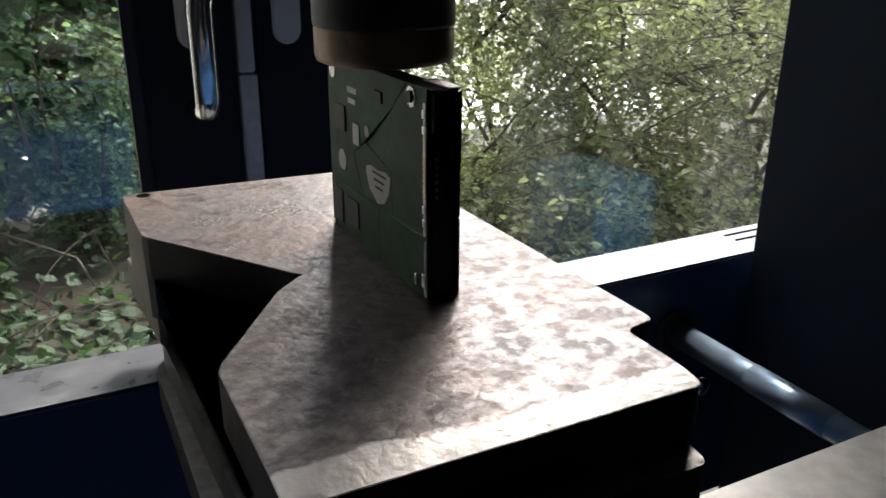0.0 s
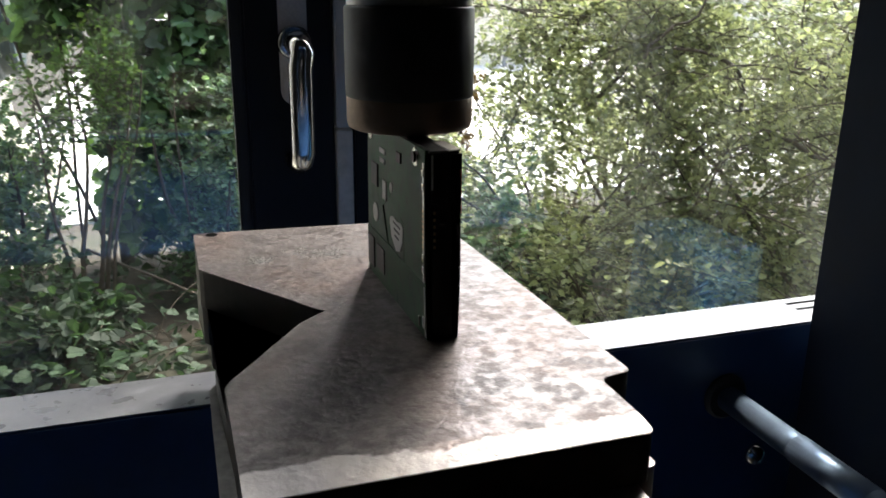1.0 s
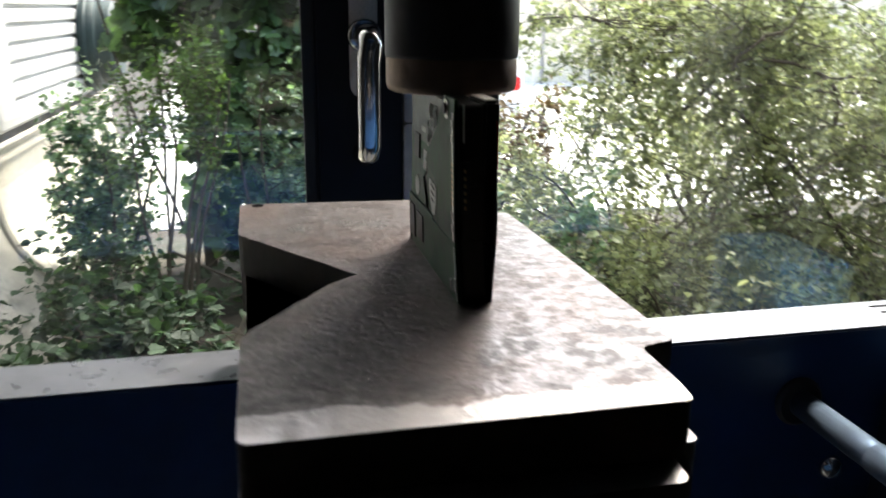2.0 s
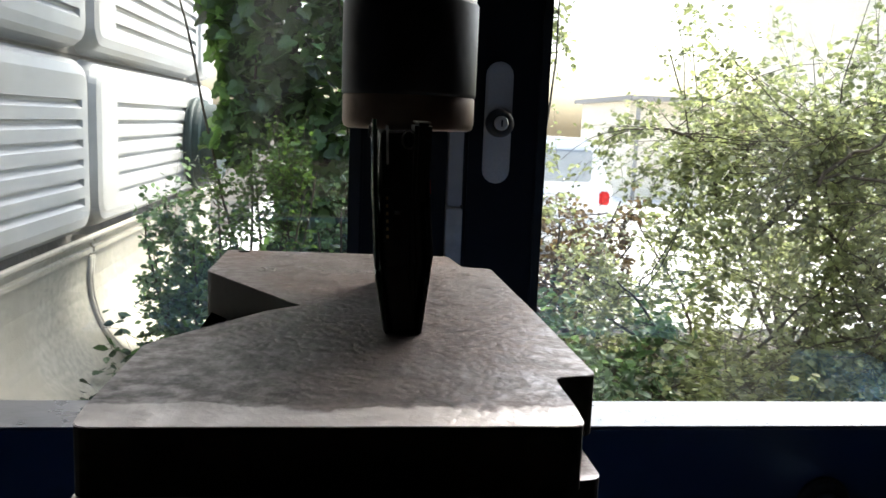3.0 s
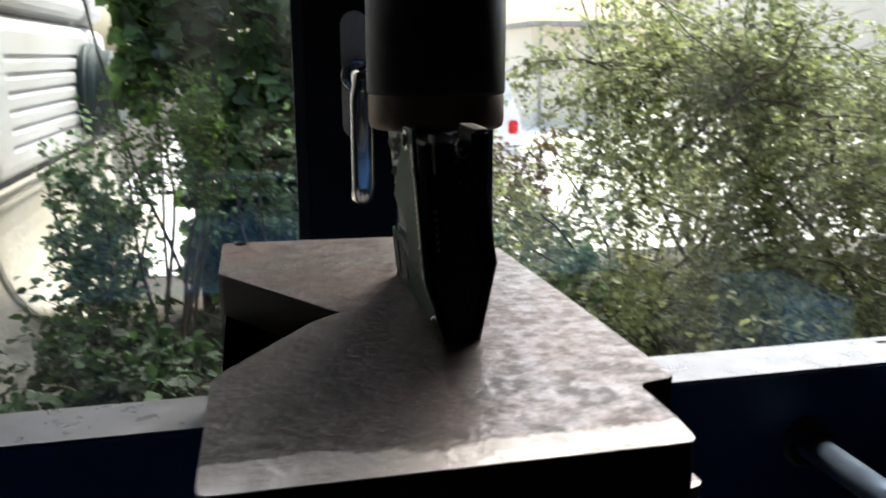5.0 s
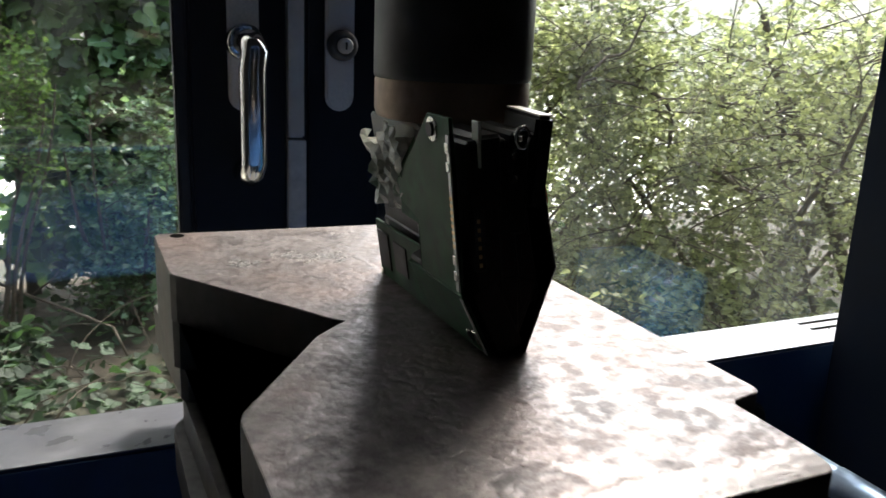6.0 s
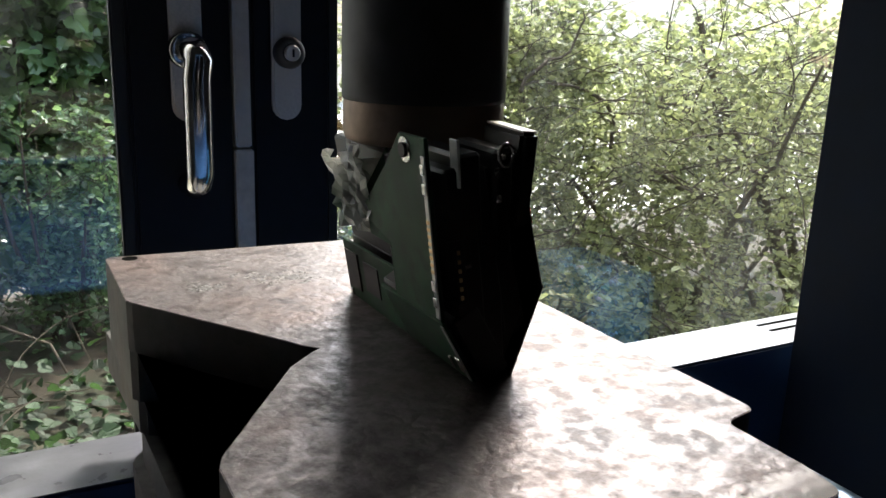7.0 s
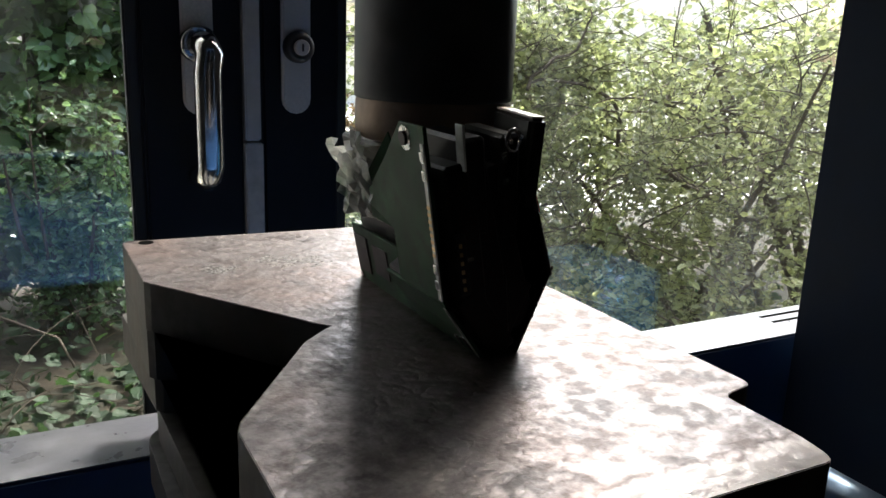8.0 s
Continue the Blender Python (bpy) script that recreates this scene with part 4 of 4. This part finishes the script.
def ivy_column(x, y):
    """Two close trunks wrapped in ivy."""
    t = thing("ivy_tree", pose(x, y, -0.06), "old twin tree trunks thickly wrapped in dark ivy", "tree")
    # carried up to 4.4 m, well above the view, to block more sky
    part("trunk", tube([(0.12, 0, 0), (0.15, 0.0, 0.8), (0.12, 0.02, 1.7), (0.16, 0, 4.4)], [0.055, 0.05, 0.05, 0.05], 14), BARK, t, smooth=True)
    part("trunk", tube([(-0.18, 0, 0), (-0.20, 0.03, 0.8), (-0.16, 0.02, 1.7), (-0.2, 0, 4.4)], [0.03, 0.028, 0.026, 0.025], 14), BARK, t, smooth=True)
    n = 15000
    z = rng.uniform(0.10, 4.2, n)
    a = rng.uniform(0, 2 * math.pi, n)
    r = (0.35 + 0.65 * np.sqrt(rng.uniform(0, 1, n))) * (0.90 + 0.10 * np.sin(z * 5.3 + np.cos(a) * 2))
    p = np.stack([0.62 * r * np.cos(a), 0.28 * r * np.sin(a), z], 1)
    gaps = np.sin(p[:, 0] * 17 + 1.3) * np.sin(p[:, 2] * 13) * np.sin(p[:, 1] * 9 + 0.6)
    keep = (p[:, 2] > np.where(p[:, 0] < -0.25, 1.0, 0.1) + 0.08 * np.sin(p[:, 0] * 19)) & (gaps < np.where(p[:, 0] < -0.15, 0.25, 0.8))
    p = p[keep]
    n = len(p)
    leaf_part("crown", leaves_mesh("crown", p, rng.uniform(0.050, 0.100, n), LEAF_C, 0.7, (0.0, -0.6, 0.0), droop=1.0), LEAF_IVY, t)
    vines = [(arc((0.36 * math.cos(k), 0.16 * math.sin(k), 0.0), (0.0, 0.0, 1), 2.4, 12, (0, 0, 0.6), 0.06), 0.008, 0.004) for k in range(9)]
    leaf_part("vines", tubes_mesh("vines", vines, 5), BARK, t, kind="stuff")


ivy_column(-0.034, 3.639)


def ground_ivy():
    n = 6500
    x = rng.uniform(-0.9, 2.9, n)
    y = rng.uniform(1.45, 3.6, n)
    z = -0.06 + rng.uniform(0.0, 1.0, n) ** 1.3 * (0.10 + 0.16 * (np.sin(x * 5 + 1) * np.cos(y * 4) * 0.5 + 0.5))
    p = np.stack([x, y, z], 1)
    p = p[~((x < 0.3) & (y > 2.7) & (rng.uniform(0, 1, n) < 0.6))]  # bare litter under the trunks
    n = len(p)
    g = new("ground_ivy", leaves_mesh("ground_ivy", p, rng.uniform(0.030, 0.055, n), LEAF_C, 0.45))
    # leaf colour darkened to stand for the shade on the ground
    g.data.materials.append(LEAF_SHADED)
    tagged(g, "creeping ivy covering the ground", "ivy", kind="stuff")


ground_ivy()
dry = []
for _ in range(46):
    dry.append((arc((rng.uniform(-0.5, 0.7), rng.uniform(2.2, 3.3), -0.06), (rng.normal(0, 1), rng.normal(0, 1), 0.8), rng.uniform(0.3, 0.7), 8, (0, 0, -1.6), 0.12), 0.0028, 0.0012))
dry_twigs = new("dry_twigs", tubes_mesh("dry_twigs", dry, 4))
dry_twigs.data.materials.append(TWIG)
tagged(dry_twigs, "thin dry brown twigs arching over the leaf litter", "twigs", kind="stuff")
twig = thing("fallen_twig", pose(-0.103, 2.933, 0.02), "thin pale fallen twig leaning in the leaf litter", "twig")
part("stem", tube([(-0.24, 0.36, 0.10), (-0.10, 0.16, 0.085), (0.03, -0.03, 0.08), (0.16, -0.20, 0.06), (0.22, -0.30, -0.07)], [0.006, 0.006, 0.005, 0.005, 0.004], 7), TWIG, twig, smooth=True)
part("side_shoot", tube([(-0.10, 0.16, 0.085), (-0.02, 0.10, 0.16), (0.0, 0.05, 0.20)], [0.004, 0.003, 0.002], 6), TWIG, twig, smooth=True)


# neighbouring wall with raised panels on a flared concrete foot
WX = 0.0  # the panels' face in the wall's own space; y runs along the wall
WALL_AT = pose(-1.066, -0.240, 0, 0, 0, -1.1)
side_wall = thing("wall_outside", WALL_AT, "neighbouring wall of ribbed white panels over a concrete foot", "wall", kind="structure")
# reaches far above the view, like the panels, to hold back sky light
part("backing", box(WX - 0.30, WX - 0.097, 1.0, 6.43, 0.50, 6.5), GRIME, side_wall)


def ribbed_panel(y0, y1, z0, z1):
    """A pressed panel that stands proud, with rounded corners and six sunk slots."""
    bm = bmesh.new()
    r, n = 0.12, 6
    cy0, cy1, cz0, cz1 = y0 + 0.012, y1 - 0.012, z0 + 0.011, z1 - 0.011

    def ring(inset, x):
        pts = []
        for cy, cz, a0 in ((cy1 - r, cz1 - r, 0), (cy0 + r, cz1 - r, 90), (cy0 + r, cz0 + r, 180), (cy1 - r, cz0 + r, 270)):
            for k in range(n + 1):
                a = radians(a0 + 90 * k / n)
                pts.append(bm.verts.new((x, cy + (r - inset) * math.cos(a), cz + (r - inset) * math.sin(a))))
        return pts

    rings = [ring(-0.009, WX - 0.100), ring(-0.004, WX - 0.094), ring(0.002, WX - 0.070), ring(0.013, WX - 0.035), ring(0.034, WX - 0.010), ring(0.070, WX)]
    for a, b in zip(rings, rings[1:]):
        for i in range(len(a)):
            j = (i + 1) % len(a)
            bm.faces.new((a[i], a[j], b[j], b[i]))
    face = bm.faces.new(rings[-1])
    # slots: inner rectangles cut out of the face
    ys = [cy0 + 0.300, cy1 - 0.126]
    step = 0.078
    slots = [(cz0 + 0.136 + k * step - 0.017, cz0 + 0.136 + k * step + 0.017) for k in range(6)]
    bm.faces.remove(face)
    zs = [z for s in slots for z in s]
    top, bot = max(v.co.z for v in rings[-1]), min(v.co.z for v in rings[-1])
    q = lambda yy, zz, xx=WX: bm.verts.new((xx, yy, zz))
    # middle field as strips between the slots
    edges_z = [bot + 0.012] + zs + [top - 0.03]
    cols = [(q(ys[0], z), q(ys[1], z)) for z in edges_z]
    for k in range(len(edges_z) - 1):
        a, b = cols[k], cols[k + 1]
        if k % 2 == 0:
            bm.faces.new((a[0], a[1], b[1], b[0]))
        else:
            zl, zh = edges_z[k], edges_z[k + 1]
            d0, d1, d2, d3 = q(ys[0] + 0.012, zl + 0.020, WX - 0.020), q(ys[1] - 0.012, zl + 0.020, WX - 0.020), q(ys[1] - 0.012, zh - 0.002, WX - 0.020), q(ys[0] + 0.012, zh - 0.002, WX - 0.020)
            bm.faces.new((d0, d1, d2, d3))
            bm.faces.new((a[0], a[1], d1, d0))
            bm.faces.new((a[1], b[1], d2, d1))
            bm.faces.new((b[1], b[0], d3, d2))
            bm.faces.new((b[0], a[0], d0, d3))
    # border from the field to the rounded rim
    inner = [c[0] for c in cols] + [c[1] for c in reversed(cols)]
    es = []
    for loop in (inner, rings[-1]):
        for i in range(len(loop)):
            u, v = loop[i], loop[(i + 1) % len(loop)]
            es.append(bm.edges.get((u, v)) or bm.edges.new((u, v)))
    bmesh.ops.triangle_fill(bm, edges=es, use_beauty=True, normal=(1, 0, 0))
    bmesh.ops.recalc_face_normals(bm, faces=bm.faces[:])
    return bm


# upper rows are unseen, added to keep sky light off the press plate
for zi, (z0, z1) in enumerate([(0.55 + 0.74 * k, 1.29 + 0.74 * k) for k in range(8)]):
    for y0, y1 in ((1.45, 3.66), (3.68, 5.89), (5.91, 6.42)):
        part("panel", ribbed_panel(y0, y1, z0 + 0.004, z1 - 0.004), PANEL, side_wall, "raised white panel with six slots")


def concrete_foot(y0, y1):
    """Upright concrete that flares out at the bottom."""
    prof = [(-0.03, 0.545), (-0.012, 0.540), (-0.012, 0.520), (-0.028, 0.514), (-0.028, 0.500), (-0.016, 0.494), (-0.016, 0.475), (-0.030, 0.468)]
    prof += [(-0.04 + 0.36 * (1 - math.cos(k / 10 * math.pi / 2)), 0.36 - 0.42 * math.sin(k / 10 * math.pi / 2)) for k in range(11)]
    bm = bmesh.new()
    rows = [[bm.verts.new((WX + px, yy, pz)) for px, pz in prof] for yy in (y0, y1)]
    back = [[bm.verts.new((WX - 0.25, yy, pz)) for pz in (0.545, -0.08)] for yy in (y0, y1)]
    for i in range(len(prof) - 1):
        bm.faces.new((rows[0][i], rows[1][i], rows[1][i + 1], rows[0][i + 1]))
    for k in (0, 1):
        bm.faces.new(rows[k] + [back[k][1], back[k][0]])
    bmesh.ops.recalc_face_normals(bm, faces=bm.faces[:])
    return bm


for y0, y1 in ((1.0, 1.44), (1.45, 3.656), (3.684, 5.89), (5.91, 6.43)):
    part("concrete_foot", concrete_foot(y0, y1), CONCRETE, side_wall, "weathered concrete foot curving out to the ground")
for y, s in ((3.656, 1), (3.684, -1)):
    pts = [(WX - 0.026, y, 0.46)] + [(WX - 0.036 + 0.36 * (1 - math.cos(k / 8 * math.pi / 2)), y, 0.362 - 0.42 * math.sin(k / 8 * math.pi / 2)) for k in range(8)]
    part("joint_lip", tube(pts, 0.012, 8), CONCRETE, side_wall, smooth=True)
pts = [(WX - 0.034, 3.67, 0.46)] + [(WX - 0.040 + 0.36 * (1 - math.cos(k / 8 * math.pi / 2)), 3.67, 0.358 - 0.42 * math.sin(k / 8 * math.pi / 2)) for k in range(9)]
part("joint", tube(pts, 0.013, 8), STAIN, side_wall, "dark stained joint in the concrete", smooth=True)
for k in range(1, 8):
    part("joint", box(WX - 0.0965, WX - 0.093, 1.45, 6.42, 0.548 + 0.74 * k, 0.552 + 0.74 * k), STAIN, side_wall)
part("ledge_rail", tube([(WX - 0.008, 1.02, 0.545), (WX - 0.008, 6.42, 0.545)], 0.012, 8), CONCRETE, side_wall)

fan = thing("wall_fan", WALL_AT @ pose(0, 5.61, 0.885), "dark green round fan housing on the wall", "fan")
part("drum", lathe([(0, 0.19), (0.23, 0.19), (0.25, 0.17), (0.25, 0.10), (0.275, 0.09), (0.28, 0.07), (0.28, 0.0), (0, 0.0)], 40, pose(0, 0, 0, 0, 90)), DRUM, fan, smooth=False)
part("rim", lathe([(0.277, 0.05), (0.29, 0.05), (0.293, 0.035), (0.29, 0.02), (0.277, 0.02)], 40, pose(0, 0, 0, 0, 90)), DRUM, fan, smooth=True)


# yard beyond: white car and low beige building
car = thing("car", pose(2.334, 9.346, -0.49, 0, 0, 3), "white car parked in the yard, seen from behind", "car")
vb = slab([(-0.80, 0.22), (0.80, 0.22), (0.87, 0.45), (0.86, 0.85), (0.66, 1.36), (0.52, 1.46), (-0.52, 1.46), (-0.66, 1.36), (-0.86, 0.85), (-0.87, 0.45)], -2.0, 2.0, 0.06, 3)
vb.transform(pose(0, 2.0, 0, 90))
part("body", vb, CARPAINT, car)
part("rear_window", box(-0.56, 0.56, -0.03, 0.02, 0.95, 1.32, 0.02), SKYLIT_GLASS, car)
for sx in (-0.74, 0.74):
    part("tail_lamp", box(sx - 0.06, sx + 0.06, -0.04, 0.04, 0.68, 0.84, 0.02), REDLAMP, car, "red tail lamp")
for sx in (-0.74, 0.74):
    for wy in (0.7, 3.3):
        part("wheel", lathe([(0, 0.1), (0.19, 0.1), (0.20, 0.08), (0.29, 0.09), (0.31, 0.05), (0.31, -0.05), (0.29, -0.09), (0, -0.09)], 24, Matrix.Translation((sx, wy, 0.31)) @ pose(0, 0, 0, 0, 90)), RUBBER, car)
part("bumper", box(-0.85, 0.85, -0.08, 0.06, 0.28, 0.48, 0.03), CARPAINT, car)

house = thing("building", pose(6.406, 18.477, -0.49), "low beige building with a flat canopy across the yard", "building")
part("wall", box(0.0, 2.6, 0.0, 4.0, 0.0, 2.25), HOUSE, house)
part("roof", box(-0.2, 2.8, -0.6, 4.2, 2.25, 2.36, 0.02), ROOF, house)
part("post", box(0.0, 0.06, -0.55, -0.43, 0, 2.25), ROOF, house)
part("post", box(1.19, 1.25, -0.55, -0.43, 0, 2.25), ROOF, house)
wing = thing("building", pose(16.374, 26.086, -0.49), "tall pale beige building behind the yard", "building")
part("wall", box(0, 16.0, 0.0, 6.0, 0.0, 7.5), HOUSE, wing)
part("roof", box(-0.2, 16.2, -0.3, 6.2, 7.5, 7.7, 0.02), ROOF, wing)


# ---------------------------------------------------------------- what moves
def motions():
    ram_z = [(0, 1.0725), (0.5, 1.0716), (1, 1.0711), (1.5, 1.0708), (2, 1.0690), (2.2, 1.0686), (3.3, 1.0668), (4, 1.0663), (5.2, 1.0658), (6.3, 1.0615), (6.5, 1.0611), (7, 1.0602), (7.5, 1.0586), (8, 1.0566)]
    walk(ram, [(t, pose(0.083, 0.134, z - 0.0006)) for t, z in ram_z])
    # how far the drive is crushed, and how far its film has come out
    crush = [(0, 0.0, 0.0), (0.5, 0.02, 0.0), (1, 0.06, 0.1), (1.5, 0.10, 0.25), (2, 0.14, 0.3), (2.2, 0.2, 0.32), (3.3, 0.36, 0.36), (4, 0.5, 0.42), (4.5, 0.55, 0.45), (5.2, 0.62, 0.5), (6.3, 0.97, 0.98), (7, 1.0, 1.0), (7.5, 1.08, 1.06), (8, 1.2, 1.1)]
    rows = {ob: [] for ob in [front_block, front_wedge, board_low, board_heel, board_top, board_mid, cover_low, cover_top, end_cap, board_back, film_back, film_mid, flake, *core_low, *core_top]}
    for t, a, f in crush:
        zr = float(np.interp(t, [q[0] for q in ram_z], [q[1] for q in ram_z])) - 1.0 - 0.0004
        tl, tu, rl, ru = -30 * a, -8 * a, 20 * a, -15 * a  # tilts of the folded sides
        h = 0.0215
        lx, lz = -0.0047 + h * math.sin(radians(tl)), h * math.cos(radians(tl))
        rx, rz = 0.0047 + 0.0275 * math.sin(radians(rl)), 0.0275 * math.cos(radians(rl))
        rows[board_low].append((t, pose(-0.0047, 0, 0, 0, tl, 0)))
        rows[board_heel].append((t, pose(-0.0047, 0, 0, 0, tl * 0.33, 0)))
        drop = max(0.0, lz + 0.049 * math.cos(radians(tu)) - min(zr, 0.0708))
        rows[board_top].append((t, pose(lx, 0, lz, 0, tu, 0)))
        th = radians(-38 * min(a, 1))
        rows[board_mid].append((t, pose(lx - 0.0168 * math.sin(th), -0.0168 + 0.0168 * math.cos(th), lz, 0, tu, math.degrees(th))))
        rows[board_back].append((t, pose(lx + 0.0125 * min(1, a * 1.1), 0, lz - drop - 0.014 * a, 0, tu * 0.4 + 8 * a, 0)))
        rows[cover_low].append((t, pose(0.0047, 0, 0, 0, rl, 0)))
        dr = max(0.0, rz + 0.0340 * math.cos(radians(ru)) - min(zr, 0.0708))
        rows[cover_top].append((t, pose(rx - 0.0003 * min(1, a), 0, rz - dr - 0.0022 * min(1, a), 0, ru, 0)))
        for k in range(3):
            w = k / 2
            bl = tl * (1 - w) + rl * w
            bu = tu * (1 - w) + ru * w
            x0 = (1 - w) * (-0.0 + 0.002 * a) + w * (0.0 - 0.002 * a)
            hx2 = (lx + 0.0047) * (1 - w) + 0.0215 * math.sin(radians(rl)) * w + 0.0045 * a * (1 - w)
            rows[core_low[k]].append((t, pose(x0, 0, 0, 0, bl, 0)))
            rows[core_top[k]].append((t, pose(hx2, 0, min(0.0215, zr - 0.0486), 0, bu, 0)))
        rows[front_block].append((t, pose(0.0012 + 0.0010 * a, 0.0020 * (1 - min(a, 1)) - 0.0003 * a, 0.0372 - 0.0012 * a, 1.5 * a, -3 * a, 0)))
        rows[front_wedge].append((t, pose(0.0006 - 0.0090 * min(a, 1.1), -0.0002 * a, 0.0374 - 0.0010 * a, 1.0 * a, -6 * a, 2 * a)))
        rows[end_cap].append((t, pose(0.0005 + 0.002 * a, -0.0006 * a, 0.0448, 2.5 * a, 2.0 * a, 0)))
        rows[film_back].append((t, pose(lx + 0.0090 - 0.0065 * f, 0.024 - 0.010 * f, 0.038 - 0.008 * f, 0, -13 * f, 14 * f)))
        rows[film_mid].append((t, pose(lx + 0.0034 - 0.0060 * f, -0.002 + 0.008 * f, 0.044 - 0.006 * f, 0, -10 * f, -12 * f)))
        rows[flake].append((t, pose(lx + 0.004 - 0.0052 * a, -0.012, 0.0300, 90, 0, 90 + 6 * a)))
    for ob, rr in rows.items():
        walk(ob, rr)


motions()
